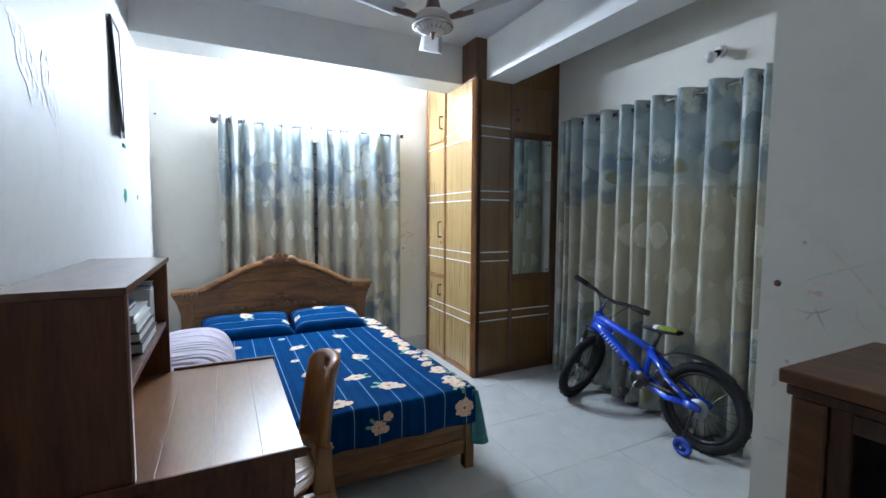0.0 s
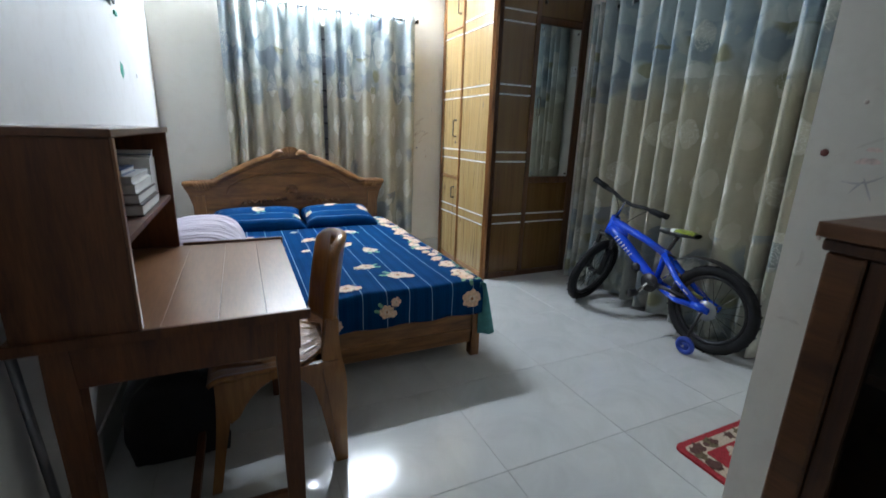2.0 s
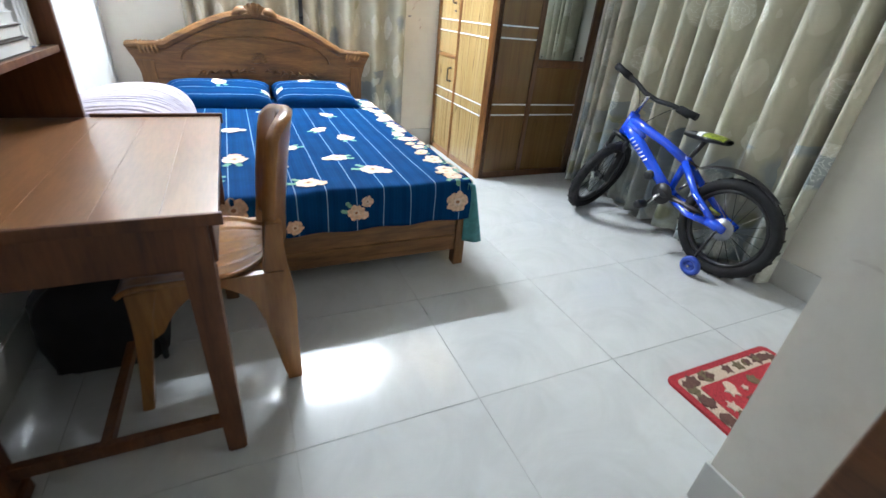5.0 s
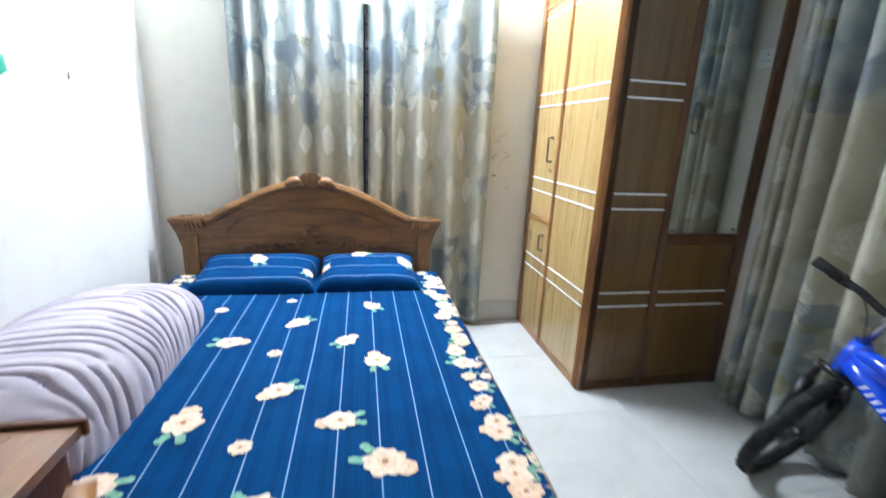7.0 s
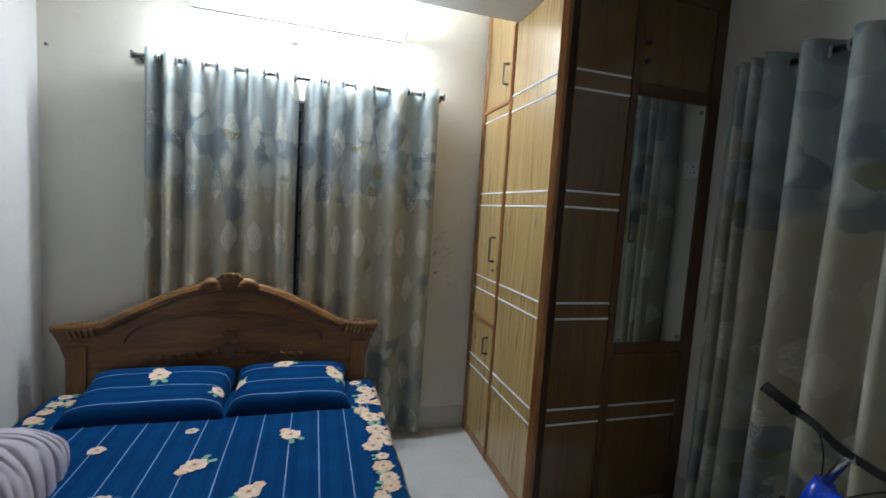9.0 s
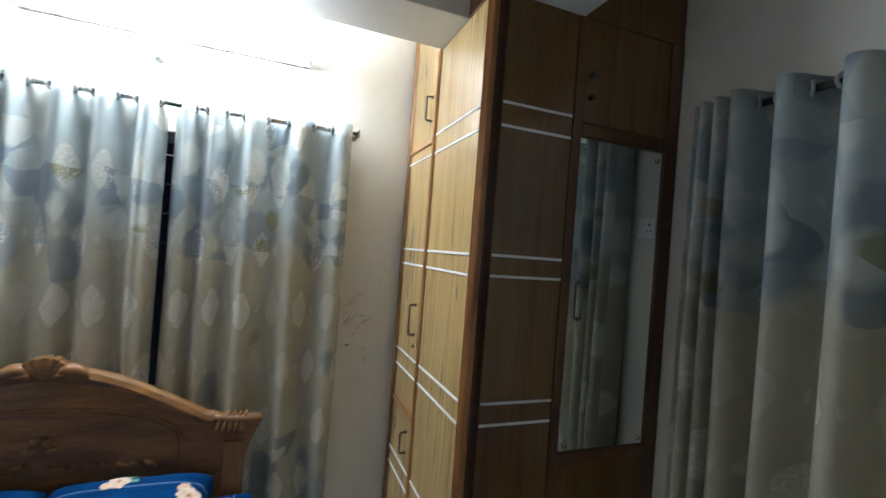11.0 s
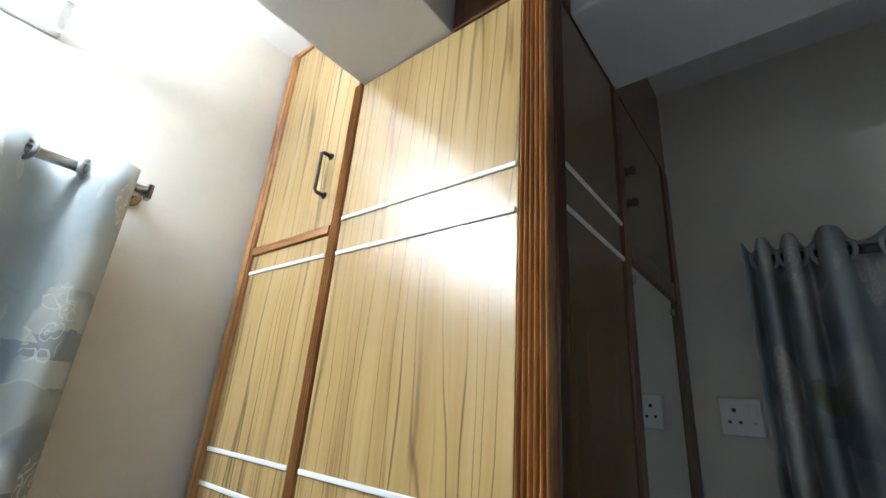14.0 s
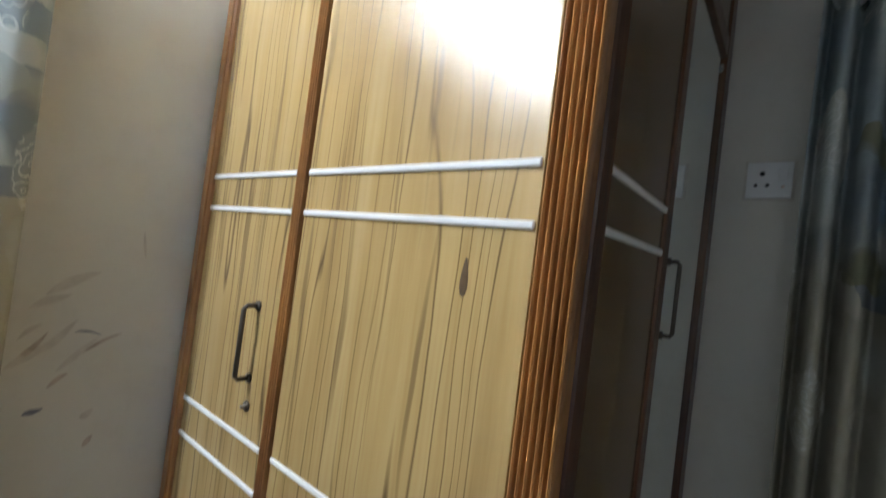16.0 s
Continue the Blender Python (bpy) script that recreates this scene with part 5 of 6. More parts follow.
# steering, turned towards the room
steer_axis = (HT - HL).normalized()
TURN_B = radians(-81)
rot = Matrix.Rotation(TURN_B, 3, steer_axis)
sf, ss = rot @ fw, rot @ sd
crown = HL - steer_axis * 0.025
fc = B(0.895, WR)
fc.z = WR * math.sqrt(1 - ss.z ** 2)
fk = part("fork", tube(bmesh.new(), [crown - ss * 0.055, crown, crown + ss * 0.055], 0.016, 10), "black", bk)
for s in (-0.055, 0.055):
    part("fork_leg", tube(bmesh.new(), [crown + ss * s + steer_axis * 0.01, crown + ss * s - steer_axis * 0.10 + sf * 0.012], 0.016, 10), "black", fk)
    part("fork_leg", tube(bmesh.new(), [crown + ss * s - steer_axis * 0.08 + sf * 0.010, fc + ss * s], 0.023, 10), "black", fk)
wheel("front_wheel", fc, ss)
stem_top = B(0.728, 0.800)
bc = B(0.702, 0.806)
part("stem", tube(bmesh.new(), [HT, stem_top, bc], [0.014, 0.014, 0.016], 10), "steel", fk)
hbp = [bc - ss * 0.295 + steer_axis * 0.040 - sf * 0.010, bc - ss * 0.13 + steer_axis * 0.022, bc - ss * 0.05, bc + ss * 0.05, bc + ss * 0.13 + steer_axis * 0.022, bc + ss * 0.295 + steer_axis * 0.040 - sf * 0.010]
hbar = part("handlebar", tube(bmesh.new(), hbp, 0.014, 10), "black", bk)
for a, c in ((0, 1), (5, 4)):
    d = (hbp[c] - hbp[a]).normalized()
    part("grip", tube(bmesh.new(), [hbp[a] - d * 0.004, hbp[a] + d * 0.05, hbp[a] + d * 0.11], [0.021, 0.019, 0.021], 12), "rubber", hbar)
    lv = hbp[a] + d * 0.13
    part("brake_lever", tube(bmesh.new(), [lv, lv + sf * 0.03 - steer_axis * 0.012, lv + sf * 0.045 - steer_axis * 0.02 - d * 0.08], [0.011, 0.008, 0.006], 8), "black", hbar)
    part("brake_cable", tube(bmesh.new(), bez(lv + sf * 0.03, lv + sf * 0.12 + d * 0.1 - steer_axis * 0.02, HL + sf * 0.05, 12), 0.003, 5), "black", hbar)
# saddle
sc = B(0.290, 0.668)
part("seat_post", tube(bmesh.new(), [ST, sc - up * 0.015], 0.013, 10), "black", bk)


def saddle_at(i, j):
    a = 2 * math.pi * i
    v = j
    wdt = 0.018 + 0.058 * (1 / (1 + math.exp(-(0.55 - v) * 11)))
    return sc + fw * (-0.125 + 0.255 * v) + sd * (wdt * math.cos(a)) * math.sin(math.pi * (0.06 + 0.9 * v)) ** 0.35 + up * ((0.024 * math.sin(a) + (0.012 * (1 - v))) * math.sin(math.pi * (0.06 + 0.9 * v)) ** 0.35)


sad = part("saddle", grid(bmesh.new(), 20, 16, saddle_at, closed_u=True), "black", bk, "black saddle with lime print", True)
b = grid(bmesh.new(), 10, 8, lambda i, j: Vector(saddle_at(0.02 + 0.46 * i, 0.03 + 0.45 * j)) + up * 0.002 + sd * 0.002 * math.cos(2 * math.pi * i))
part("print", b, "lime", sad)
b = grid(bmesh.new(), 10, 4, lambda i, j: Vector(saddle_at(0.02 + 0.46 * i, 0.50 + 0.16 * j)) + up * 0.002)
part("print", b, "white", sad)


# rear mudguard
def guard_at(i, j):
    t = i
    u, w = [(1 - t) ** 2 * a + 2 * t * (1 - t) * c + t * t * d for a, c, d in ((0.270, 0.05, -0.17), (0.515, 0.635, 0.480))]
    return B(u, w - 0.012 * (2 * j - 1) ** 2, (j - 0.5) * (0.05 + 0.035 * math.sin(math.pi * min(1, i + 0.2))))


part("mudguard", grid(bmesh.new(), 24, 8, guard_at), "black", bk, "", True).modifiers.new("thickness", "SOLIDIFY").thickness = 0.003
part("mudguard_stay", tube(bmesh.new(), [ST + up * 0.01, B(0.270, 0.512)], 0.007, 6), "black", bk)
# crank, chain guard, pedals
part("chain_guard", tube(bmesh.new(), [BB - sd * 0.055 + fw * 0.03, B(0.2, 0.300, -0.030), B(0.06, WR + 0.035, -0.040)], [0.024, 0.012, 0.010], 12), "black", bk)
part("chainring", lathe(bmesh.new(), BB - sd * 0.060, [(0.0, 0), (0.062, 0), (0.062, 0.006), (0, 0.006)], 24, -sd), "black", bk)
cr = part("crank", tube(bmesh.new(), [BB - sd * 0.075 - up * 0.0, BB - sd * 0.085 - up * 0.085 + fw * 0.06], 0.009, 8), "steel", bk)
pm = BB - sd * 0.135 - up * 0.085 + fw * 0.06
bm = bmesh.new()
lathe(bm, pm - sd * 0.035, [(0, 0), (0.022, 0), (0.026, 0.01), (0.026, 0.065), (0.022, 0.075), (0, 0.075)], 8, sd)
part("pedal", bm, "black", cr)
cr = part("crank", tube(bmesh.new(), [BB + sd * 0.06, BB + sd * 0.075 + up * 0.085 - fw * 0.06], 0.009, 8), "steel", bk)
bm = bmesh.new()
lathe(bm, BB + sd * 0.09 + up * 0.085 - fw * 0.06, [(0, 0), (0.022, 0), (0.026, 0.01), (0.026, 0.055), (0, 0.06)], 8, sd)
part("pedal", bm, "black", cr)
# training wheel towards the room
tc = Vector((2.640, 2.090, 0.058))
part("stabiliser_arm", tube(bmesh.new(), [B(0, WR, -0.062), B(0.01, WR - 0.02, -0.09), Vector((2.67, 2.10, 0.12)), tc + Vector((0.02, 0, 0))], 0.008, 8), "black", bk)
tw = part("training_wheel", ring(bmesh.new(), tc, (1, 0.12, 0.05), 0.041, 0.0155, 28, 10), "blue_pl", bk, "small blue plastic training wheel")
bm = lathe(bmesh.new(), tc - Vector((0.013, 0, 0)), [(0, 0), (0.010, 0), (0.012, 0.004), (0.036, 0.007), (0.036, 0.02), (0.010, 0.024), (0, 0.024)], 24, (1, 0.12, 0.05))
part("hub", bm, "blue_pl", tw)
part("axle_nut", lathe(bmesh.new(), tc - Vector((0.022, 0, 0)), [(0, 0), (0.007, 0), (0.007, 0.010), (0, 0.010)], 6, (1, 0.12, 0.05)), "steel", tw)

# ---- doormat ----
mt = thing("doormat", (2.2, 1.38, 0), "red doormat with a cream and brown border on the tiles", "doormat")
MX0, MX1, MY0, MY1 = 1.862, 2.452, 1.190, 1.545


def rounded(x0, y0, x1, y1, r, n=6):
    out = []
    for cx, cy, a0 in ((x1 - r, y0 + r, -90), (x1 - r, y1 - r, 0), (x0 + r, y1 - r, 90), (x0 + r, y0 + r, 180)):
        out += [(cx + r * math.cos(radians(a0 + 90 * k / n)), cy + r * math.sin(radians(a0 + 90 * k / n))) for k in range(n + 1)]
    return out


part("border", prism(bmesh.new(), rounded(MX0, MY0, MX1, MY1, 0.035), 0.0, 0.010, "xy"), "red", mt)
part("band", prism(bmesh.new(), rounded(MX0 + 0.028, MY0 + 0.028, MX1 - 0.028, MY1 - 0.028, 0.02), 0.010, 0.0125, "xy"), "matcream", mt, "cream woven band")
part("field", prism(bmesh.new(), rounded(MX0 + 0.085, MY0 + 0.085, MX1 - 0.085, MY1 - 0.085, 0.012), 0.0125, 0.0145, "xy"), "red", mt)
rnd = random.Random(3)
for k in range(52):
    e = k % 4
    f = rnd.random()
    if e == 0:
        x, y = MX0 + 0.06 + f * 0.47, MY1 - 0.052
    elif e == 1:
        x, y = MX0 + 0.052, MY0 + 0.05 + f * 0.25
    elif e == 2:
        x, y = MX1 - 0.052, MY0 + 0.05 + f * 0.25
    else:
        x, y = MX0 + 0.12 + f * 0.36, MY0 + 0.11 + rnd.random() * 0.13
    m2 = rnd.uniform(0.010, 0.026)
    ph = rnd.random() * 3
    poly = [(x + m2 * (0.6 + 0.8 * abs(math.sin(1.5 * j + ph))) * math.cos(2 * math.pi * j / 11), y + m2 * (0.6 + 0.8 * abs(math.sin(1.5 * j + ph))) * math.sin(2 * math.pi * j / 11)) for j in range(11)]
    z = 0.0145 if e == 3 else 0.0125
    part("motif", prism(bmesh.new(), poly, z, z + 0.0012 + 0.00005 * k, "xy"), "matcream" if e == 3 and k % 8 == 3 else ("matdark" if k % 3 else "matolive"), mt)

# ---- glazed cabinet beside the entrance ----
gc = thing("display_cabinet", (1.37, 0.45, 0), "dark wooden display cabinet with a glazed door", "cabinet")
GX0, GX1, GY0, GY1, GZ = 1.185, XP - 0.012, 0.05, 0.918, 1.095
part("top", one_box(GX0 - 0.022, GY0 - 0.015, GZ, GX1, GY1 + 0.018, GZ + 0.026, bevel=0.006, seg=3), "cabinet_wood", gc)
part("cornice", one_box(GX0 - 0.012, GY0 - 0.006, GZ - 0.022, GX1, GY1 + 0.010, GZ - 0.001, bevel=0.008, seg=3), "cabinet_dark", gc)
part("back_panel", one_box(GX1 - 0.014, GY0 + 0.021, 0.05, GX1 - 0.002, GY1 - 0.021, GZ - 0.023, bevel=0), "cabinet_dark", gc)
for y in (GY0, GY1 - 0.020):
    part("side_panel", one_box(GX0 + 0.03, y, 0.0, GX1 - 0.002, y + 0.020, GZ - 0.023, bevel=0.002), "cabinet_dark", gc)
part("base", one_box(GX0 - 0.012, GY0 - 0.008, 0.0, GX0 + 0.028, GY1 + 0.012, 0.075, bevel=0.010, seg=3), "cabinet_wood", gc)
part("floor_panel", one_box(GX0 + 0.03, GY0 + 0.021, 0.05, GX1 - 0.016, GY1 - 0.021, 0.075, bevel=0), "cabinet_dark", gc)
for z in (0.36, 0.62, 0.86):
    part("shelf", one_box(GX0 + 0.045, GY0 + 0.021, z, GX1 - 0.016, GY1 - 0.021, z + 0.018, bevel=0.002), "cabinet_dark", gc)
part("stile", one_box(GX0 - 0.006, GY1 - 0.05, 0.077, GX0 + 0.028, GY1 + 0.004, GZ - 0.023, bevel=0.008, seg=3), "cabinet_wood", gc)
part("stile", one_box(GX0 - 0.006, GY0 - 0.004, 0.077, GX0 + 0.028, GY0 + 0.05, GZ - 0.023, bevel=0.008, seg=3), "cabinet_wood", gc)
for y0, y1 in ((GY0 + 0.052, 0.482), (0.486, GY1 - 0.052)):
    d = part("door", one_box(GX0 + 0.011, y0 + 0.03, 0.112, GX0 + 0.015, y1 - 0.03, GZ - 0.058, bevel=0), "glass", gc, "clear glass door pane")
    for q in ((y0, 0.08, y0 + 0.03, GZ - 0.026), (y1 - 0.03, 0.08, y1, GZ - 0.026), (y0 + 0.03, 0.08, y1 - 0.03, 0.112), (y0 + 0.03, GZ - 0.058, y1 - 0.03, GZ - 0.026)):
        part("door_frame", one_box(GX0, q[0], q[1], GX0 + 0.024, q[2], q[3], bevel=0.004), "cabinet_dark", d)
rnd = random.Random(8)
for k, (z, y, c) in enumerate(((0.0765, 0.70, "bookblue"), (0.0765, 0.62, "paper"), (0.0765, 0.78, "bookdark"), (0.379, 0.72, "bookdark"), (0.379, 0.60, "bookdark"), (0.639, 0.66, "alu"))):
    it = thing("box", (1.35, y, z), "small dark carton on a cabinet shelf", "box", "cartons in the cabinet")
    h, wdt = rnd.uniform(0.06, 0.14), rnd.uniform(0.05, 0.07)
    part("carton", one_box(1.30, y - wdt / 2, z, 1.40, y + wdt / 2, z + h, bevel=0.003), c, it)
    part("print_panel", one_box(1.2985, y - wdt * 0.3, z + h * 0.3, 1.2998, y + wdt * 0.3, z + h * 0.7, bevel=0), "bookdark" if c != "bookdark" else "bookblue", it)

# ---- ceiling fan ----
fx, fy, fz = 1.30, 2.70, 2.395
fn = thing("ceiling_fan", (fx, fy, CEIL), "cream three-blade ceiling fan with a chrome ring", "ceiling fan")
part("canopy", lathe(bmesh.new(), (fx, fy, CEIL), [(0, -0.002), (0.055, -0.002), (0.060, -0.03), (0.03, -0.075), (0, -0.075)], 24), "fan", fn)
part("down_rod", tube(bmesh.new(), [(fx, fy, CEIL - 0.07), (fx, fy, fz + 0.10)], 0.012, 12), "fan", fn)
part("rod_cover", lathe(bmesh.new(), (fx, fy, fz), [(0.012, 0.20), (0.022, 0.19), (0.045, 0.10), (0.040, 0.085), (0, 0.085)], 20), "fan_dark", fn)
mo = part("motor", lathe(bmesh.new(), (fx, fy, fz), [(0, 0.09), (0.07, 0.088), (0.105, 0.06), (0.110, 0.03), (0.095, 0.008), (0.075, -0.004), (0.04, -0.014), (0, -0.016)], 32), "fan", fn)
part("chrome_ring", ring(bmesh.new(), (fx, fy, fz + 0.018), (0, 0, 1), 0.100, 0.012, 32, 8), "steel", mo)
for k in range(18):
    a = 2 * math.pi * k / 18
    part("vent_rib", tube(bmesh.new(), [(fx + 0.06 * math.cos(a), fy + 0.06 * math.sin(a), fz - 0.009), (fx + 0.092 * math.cos(a), fy + 0.092 * math.sin(a), fz + 0.006)], 0.004, 5), "steel", mo)
part("nut", lathe(bmesh.new(), (fx, fy, fz - 0.05), [(0, 0), (0.007, 0), (0.008, 0.018), (0.010, 0.026), (0.016, 0.036), (0, 0.036)], 12), "fan_dark", mo)
for k in range(3):
    a = radians(66 + 120 * k)
    c, s = math.cos(a), math.sin(a)

    def blade_at(i, j, dz=0.0):
        r = 0.19 + 0.42 * i
        w = (0.058 + 0.022 * i) * (2 * j - 1)
        return (fx + c * r - s * w, fy + s * r + c * w, fz + 0.056 + 0.14 * w + 0.055 * i)
    bl = part("blade", grid(bmesh.new(), 14, 4, blade_at), "fan_blade", fn, "", True)
    bl.modifiers.new("thickness", "SOLIDIFY").thickness = 0.003
    part("blade_iron", tube(bmesh.new(), [(fx + c * 0.10, fy + s * 0.10, fz + 0.045), (fx + c * 0.16, fy + s * 0.16, fz + 0.050), (fx + c * 0.235, fy + s * 0.235, fz + 0.047)], [0.014, 0.020, 0.012], 8), "fan_dark", bl)

# ---- tube lamp on the north wall ----
tl = thing("tube_light", (1.05, YB, 2.56), "lit white fluorescent tube light on the wall", "tube light")
part("batten", one_box(0.455, YB - 0.030, 2.500, 1.618, YB - 0.001, 2.548, bevel=0.004), "white", tl)
for x in (0.455, 1.598):
    part("end_holder", one_box(x, YB - 0.150, 2.508, x + 0.020, YB - 0.031, 2.548, bevel=0.004), "white", tl)
part("lamp", tube(bmesh.new(), [(0.476, YB - 0.132, 2.530), (1.597, YB - 0.132, 2.530)], 0.013, 16), "tube", tl)


# ---- small fixtures ----
def bulb_holder(p, out, label):
    t = thing("bulb_holder", p, label, "bulb holder", "angled bulb holders")
    p, out = Vector(p), Vector(out)
    lathe_base = lathe(bmesh.new(), p, [(0, 0), (0.040, 0), (0.038, 0.012), (0.020, 0.018), (0, 0.018)], 20, out)
    part("rose", lathe_base, "white", t)
    part("socket", lathe(bmesh.new(), p + out * 0.016, [(0.016, 0), (0.020, 0.02), (0.021, 0.045), (0, 0.045)], 16, (out + Vector((0, 0, -0.5))).normalized()), "black", t)
    part("bulb", lathe(bmesh.new(), p + out * 0.05 + Vector((0, 0, -0.02)), [(0.014, 0), (0.016, 0.018), (0.030, 0.040), (0.034, 0.060), (0.028, 0.082), (0.0, 0.094)], 20, (out + Vector((0, 0, -0.5))).normalized()), "white", t, "unlit white globe bulb")
    return t


bulb_holder((XR, 2.235, 2.425), (-1, 0, 0), "unlit white bulb in a holder above the curtain")
bulb_holder((0.985, YB, 2.43), (0, -1, 0), "unlit white bulb in a holder above the window")
sk = thing("wall_socket", (XR, 3.585, 1.79), "white three-pin socket with switch on the wall", "socket")
part("plate", one_box(XR - 0.010, 3.538, 1.746, XR - 0.0005, 3.632, 1.838, bevel=0.003), "white", sk)
part("back_box", one_box(XR - 0.004, 3.532, 1.741, XR - 0.0003, 3.638, 1.843, bevel=0.001), "smudge", sk)
for y, z, r in ((3.600, 1.808, 0.0055), (3.612, 1.778, 0.0042), (3.588, 1.778, 0.0042)):
    part("pin_hole", lathe(bmesh.new(), (XR - 0.0095, y, z), [(0, 0), (r, 0), (r, 0.0008), (0, 0.0009)], 12, (-1, 0, 0)), "black", sk)
part("switch", one_box(XR - 0.014, 3.548, 1.792, XR - 0.0095, 3.566, 1.820, bevel=0.002), "white", sk)
part("indicator", lathe(bmesh.new(), (XR - 0.0095, 3.556, 1.775), [(0, 0), (0.004, 0), (0.003, 0.002), (0, 0.002)], 10, (-1, 0, 0)), "smudge_red", sk)
nl = thing("wall_hook", (-0.19, YB, 2.2), "small dark nail in the wall corner", "hook")
part("nail", lathe(bmesh.new(), (-0.19, YB, 2.198), [(0.003, 0), (0.003, 0.018), (0.008, 0.019), (0, 0.022)], 10, (0, -1, 0)), "iron", nl)
nl = thing("wall_hook", (XL, 4.0, 1.515), "small white wall plug on the painted wall", "hook")
part("plug", one_box(XL, 3.992, 1.500, XL + 0.008, 4.003, 1.530, bevel=0.002), "white", nl)
pf = thing("picture_frame", (XL, 3.35, 2.1), "black framed white picture hanging askew from the wall", "picture")


def askew(bm):
    """Swing the lower near corner away from the wall."""
    for v in bm.verts:
        near = (3.58 - v.co.y) / 0.24
        low = (2.42 - v.co.z) / 0.59
        v.co.x += near * (0.004 + 0.030 * low) + 0.004 * low
    return bm


for q in ((3.34, 1.83, 3.36, 2.42), (3.56, 1.83, 3.58, 2.42), (3.36, 1.83, 3.56, 1.85), (3.36, 2.40, 3.56, 2.42)):
    part("frame_side", askew(one_box(XL + 0.002, q[0], q[1], XL + 0.014, q[2], q[3], bevel=0.002)), "black", pf)
part("picture", askew(one_box(XL + 0.004, 3.36, 1.85, XL + 0.009, 3.56, 2.40, bevel=0)), "paper", pf)

# ---- marks on the walls ----
def scrawl(name, parent, pts, r, m):
    """A flat crayon or chalk stroke lying on a wall."""
    bm = bmesh.new()
    rs = r if isinstance(r, (list, tuple)) else [r] * len(pts)
    flat_x = abs(pts[0][0] - pts[-1][0]) < 1e-6
    side = Vector((1, 0, 0)) if flat_x else Vector((0, 1, 0))
    out = Vector((0.0006, 0, 0)) if pts[0][0] < 0 else (Vector((-0.0006, 0, 0)) if flat_x else Vector((0, -0.0006, 0)))
    rows = []
    for k, p in enumerate(pts):
        d = (Vector(pts[min(k + 1, len(pts) - 1)]) - Vector(pts[max(k - 1, 0)])).normalized()
        w = d.cross(side).normalized() * rs[k]
        lift = out * (1 + 0.15 * k)
        rows.append((bm.verts.new(Vector(p) - w + lift), bm.verts.new(Vector(p) + w + lift)))
    for a, c in zip(rows, rows[1:]):
        bm.faces.new((a[0], a[1], c[1], c[0]))
    return part(name, bm, m, parent)


sg = thing("chalk_scribble", (XL, 2.4, 1.8), "white chalk scribble drawn on the wall", "scribble")
rnd = random.Random(11)
base = [(XL + 0.001, 2.12 + 0.05 * k, 1.94 + 0.02 * math.sin(k * 1.1) - 0.012 * k) for k in range(8)]
scrawl("stroke", sg, base, 0.0065, "chalk")
for k in range(11):
    y0 = 2.14 + 0.032 * k
    zt = 1.93 - 0.008 * k
    ln = rnd.uniform(0.09, 0.20)
    pts = [(XL + 0.001, y0 + 0.012 * math.sin(4 * i + k) + 0.012 * i, zt - ln * i / 5) for i in range(6)]
    scrawl("stroke", sg, pts, 0.0045, "chalk")
pts = [(XL + 0.001, 2.40 + 0.035 * math.cos(a * 0.7), 1.86 + 0.06 * math.sin(a * 0.7)) for a in range(18)]
scrawl("stroke", sg, pts, 0.009, "chalk")
sm = thing("wall_mark", (2.0, YB, 1.2), "brown hand smears and crayon marks on the wall", "scribble")
# start, end, width, paint of each stroke
STROKES = [
    ((1.903, 1.318), (1.989, 1.369), 0.011, "smudge"), ((1.880, 1.285), (1.945, 1.325), 0.009, "smudge"),
    ((1.855, 1.165), (1.930, 1.237), 0.009, "smudge"), ((1.869, 1.185), (1.915, 1.243), 0.006, "smudge_brown"),
    ((1.905, 1.205), (1.960, 1.262), 0.008, "smudge"), ((1.935, 1.165), (2.000, 1.220), 0.007, "smudge"),
    ((1.971, 1.193), (2.042, 1.231), 0.004, "smudge_brown"), ((1.957, 1.236), (2.005, 1.236), 0.0022, "smudge_dk"),
    ((1.893, 1.071), (1.924, 1.093), 0.006, "smudge_dk"), ((2.057, 1.465), (2.067, 1.407), 0.003, "smudge"),
    ((1.985, 1.060), (2.008, 1.068), 0.008, "smudge"), ((1.998, 0.996), (2.014, 1.006), 0.006, "smudge_brown"),
    ((1.925, 1.130), (1.958, 1.150), 0.005, "smudge_brown"), ((1.870, 1.225), (1.905, 1.262), 0.005, "smudge"),
]
for k, ((xa, za), (xb, zb2), w, m) in enumerate(STROKES):
    pts = [(xa + (xb - xa) * f, YB - 0.0002 - 0.00005 * k, za + (zb2 - za) * f + 0.006 * math.sin(math.pi * f + k)) for f in (0, 0.17, 0.4, 0.6, 0.83, 1)]
    scrawl("smear", sm, pts, [0.0004, 0.65 * w, w, 0.85 * w, 0.5 * w, 0.0004], m)
st = thing("wall_mark", (XP, 1.05, 1.2), "faded red and grey crayon marks on the wall corner", "scribble")
part("dot", lathe(bmesh.new(), (XP, 1.135, 1.223), [(0, 0), (0.009, 0), (0.007, 0.001), (0, 0.0012)], 12, (-1, 0, 0)), "smudge_maroon", st)
part("dot", lathe(bmesh.new(), (XP, 1.081, 1.333), [(0, 0), (0.005, 0), (0.004, 0.001), (0, 0.0012)], 10, (-1, 0, 0)), "smudge_brown", st)
part("dot", lathe(bmesh.new(), (XP, 1.103, 1.024), [(0, 0), (0.005, 0), (0.004, 0.001), (0, 0.0012)], 10, (-1, 0, 0)), "smudge_brown", st)
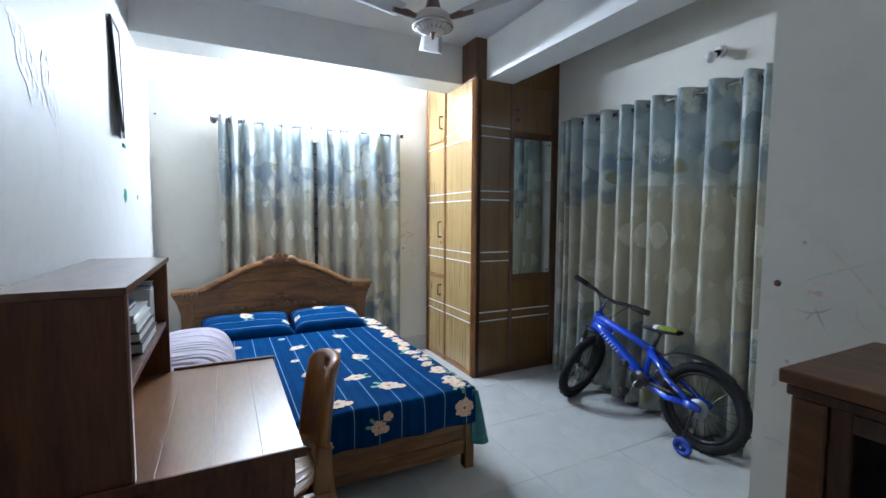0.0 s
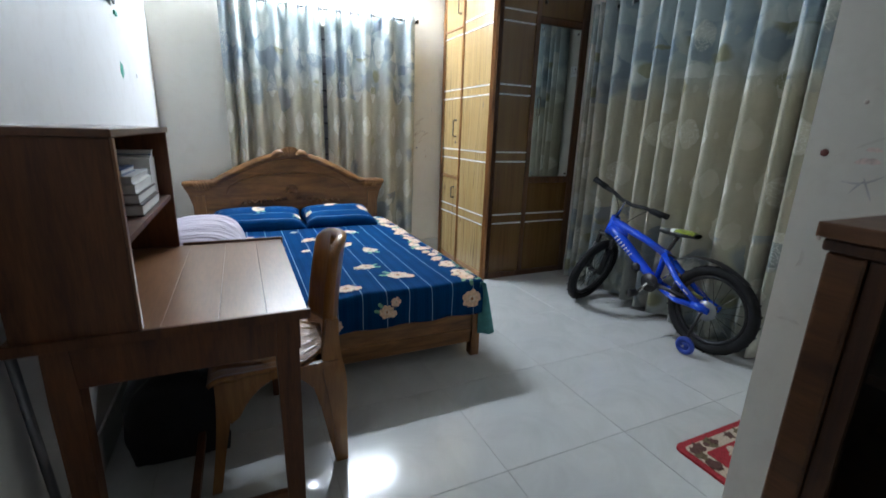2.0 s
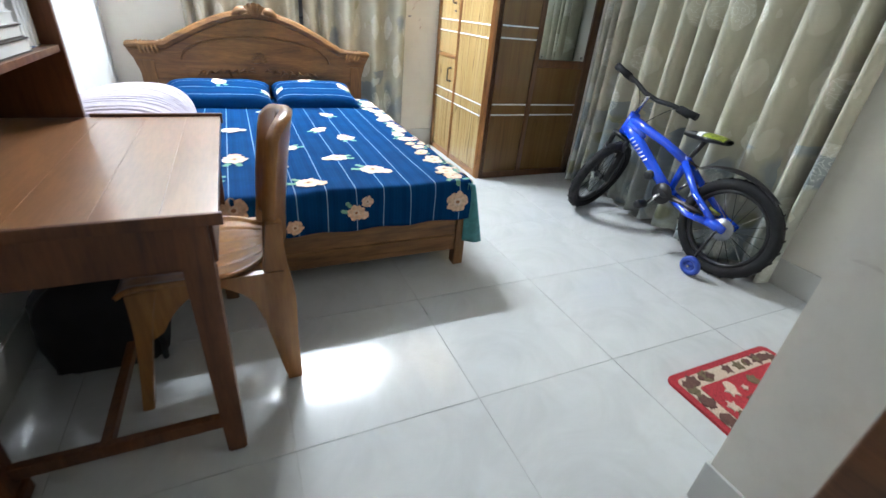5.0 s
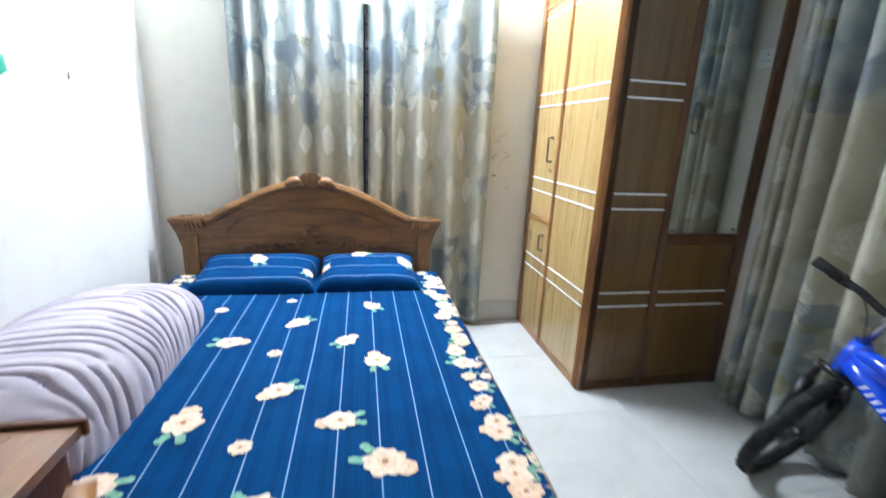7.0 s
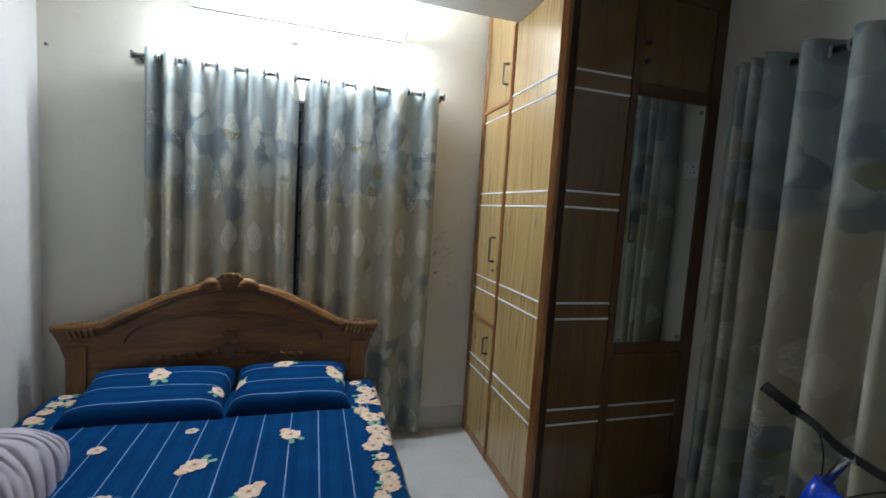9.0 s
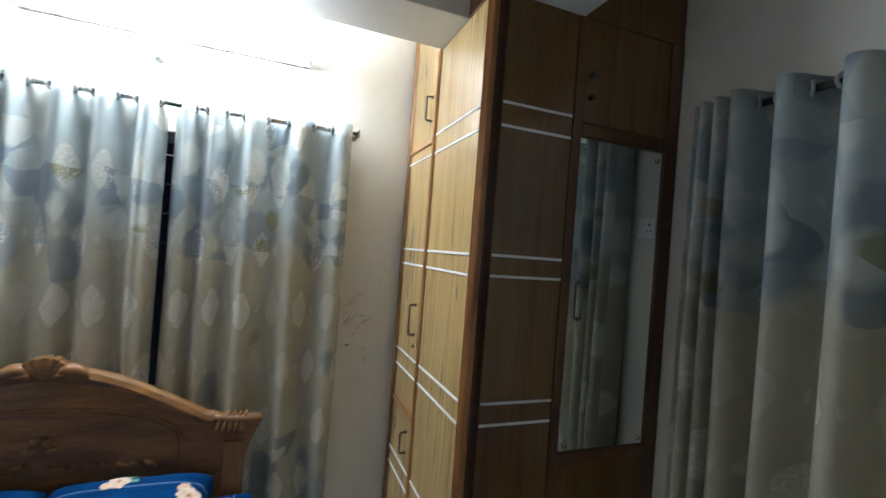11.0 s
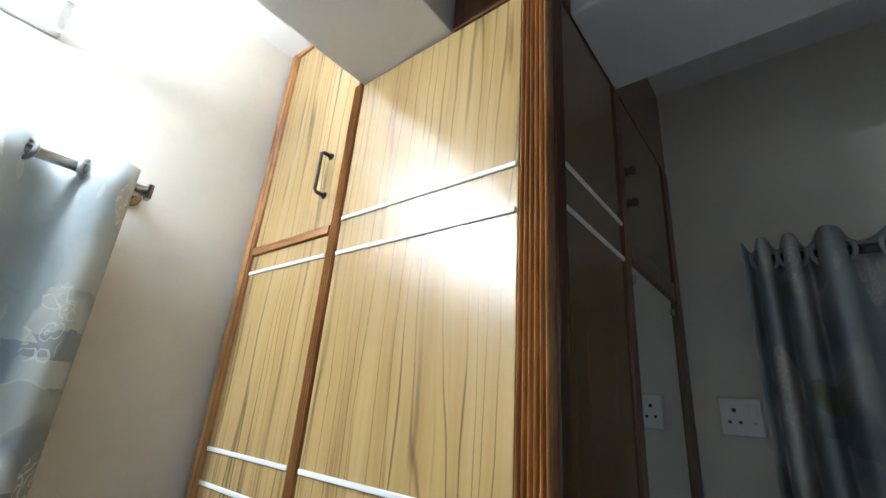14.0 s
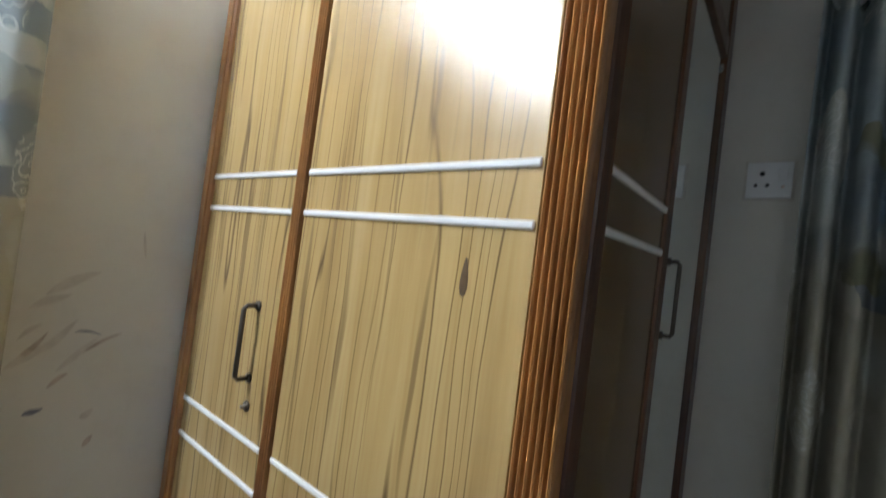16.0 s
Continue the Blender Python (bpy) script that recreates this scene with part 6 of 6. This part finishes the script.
# from, by way of, to, half width and paint of each stroke, in y and z
WALL_STROKES = [
    ((1.070, 1.362), (0.965, 1.262), (0.900, 1.150), 0.0028, "smudge_pale"), ((1.115, 1.215), (1.020, 1.270), (0.924, 1.302), 0.0026, "smudge_pale"),
    ((1.092, 1.163), (1.050, 1.150), (1.016, 1.180), 0.0022, "smudge_grey"), ((1.070, 1.135), (1.048, 1.175), (1.042, 1.160), 0.0024, "smudge_grey"),
    ((1.050, 1.172), (1.040, 1.150), (1.027, 1.123), 0.0022, "smudge_grey"), ((0.973, 1.192), (0.974, 1.155), (0.945, 1.138), 0.0024, "smudge_pale"),
    ((1.075, 1.204), (1.050, 1.214), (1.026, 1.205), 0.0070, "smudge_red"), ((1.060, 1.232), (1.045, 1.236), (1.030, 1.230), 0.0050, "smudge_red"),
    ((0.930, 1.345), (0.900, 1.350), (0.860, 1.343), 0.0040, "smudge_red"), ((1.130, 0.990), (1.120, 0.960), (1.135, 0.945), 0.0050, "smudge_pale"),
    ((1.150, 0.800), (1.120, 0.812), (1.090, 0.800), 0.0040, "smudge_pale"),
]
for k, (p, q2, r2, w, m) in enumerate(WALL_STROKES):
    pts = [(XP - 0.0002 - 0.00005 * k, y, z) for y, z in bez(p, q2, r2, 8)]
    scrawl("smear", st, pts, [0.0004, 0.6 * w, 0.9 * w, w, 0.7 * w, w, 0.9 * w, 0.5 * w, 0.0004], m)
sr = thing("sticker", (XL, 3.66, 1.54), "small green plastic sticker on the wall", "sticker")
part("patch", lathe(bmesh.new(), (XL, 3.612, 1.512), [(0, 0), (0.045, 0), (0.040, 0.003), (0, 0.004)], 5, (1, 0, 0)), "green", sr)

sr = thing("sticker", (XL, 3.63, 1.8), "small dark green plastic clip on the wall", "sticker")
part("clip", one_box(XL, 3.59, 1.785, XL + 0.010, 3.65, 1.805, bevel=0.003), "green", sr)

# ---- floor tiles ----
b = bmesh.new()
box(b, XL - T, YS - T, -0.12, XR + T, YB + T, -0.0022)
fl = structure("floor", b, "grout", "polished off-white square floor tiles with thin grey joints", "floor")
TILE, TX, TY, GAP = 0.602, 1.148, 1.095, 0.0013
shared = None
i0, i1 = math.floor((XL - TX) / TILE), math.ceil((XR - TX) / TILE)
j0, j1 = math.floor((YS - TY) / TILE), math.ceil((YB - TY) / TILE)
for i in range(i0, i1):
    for j in range(j0, j1):
        x0, x1 = TX + TILE * i, TX + TILE * (i + 1)
        y0, y1 = TY + TILE * j, TY + TILE * (j + 1)
        cx0, cx1, cy0, cy1 = max(x0, XL), min(x1, XR), max(y0, YS), min(y1, YB)
        if x0 > XP and y1 < YP:
            continue
        full = (cx0, cx1, cy0, cy1) == (x0, x1, y0, y1)
        if full and shared is not None:
            me = shared
        else:
            me = mesh_of(box(bmesh.new(), cx0 - x0 + GAP, cy0 - y0 + GAP, -0.012, cx1 - x0 - GAP, cy1 - y0 - GAP, 0.0, bevel=0.0004), "tile", "tile")
            if full:
                shared = me
        o = new("tile", me)
        o.location = (x0, y0, 0)
        o.parent = fl
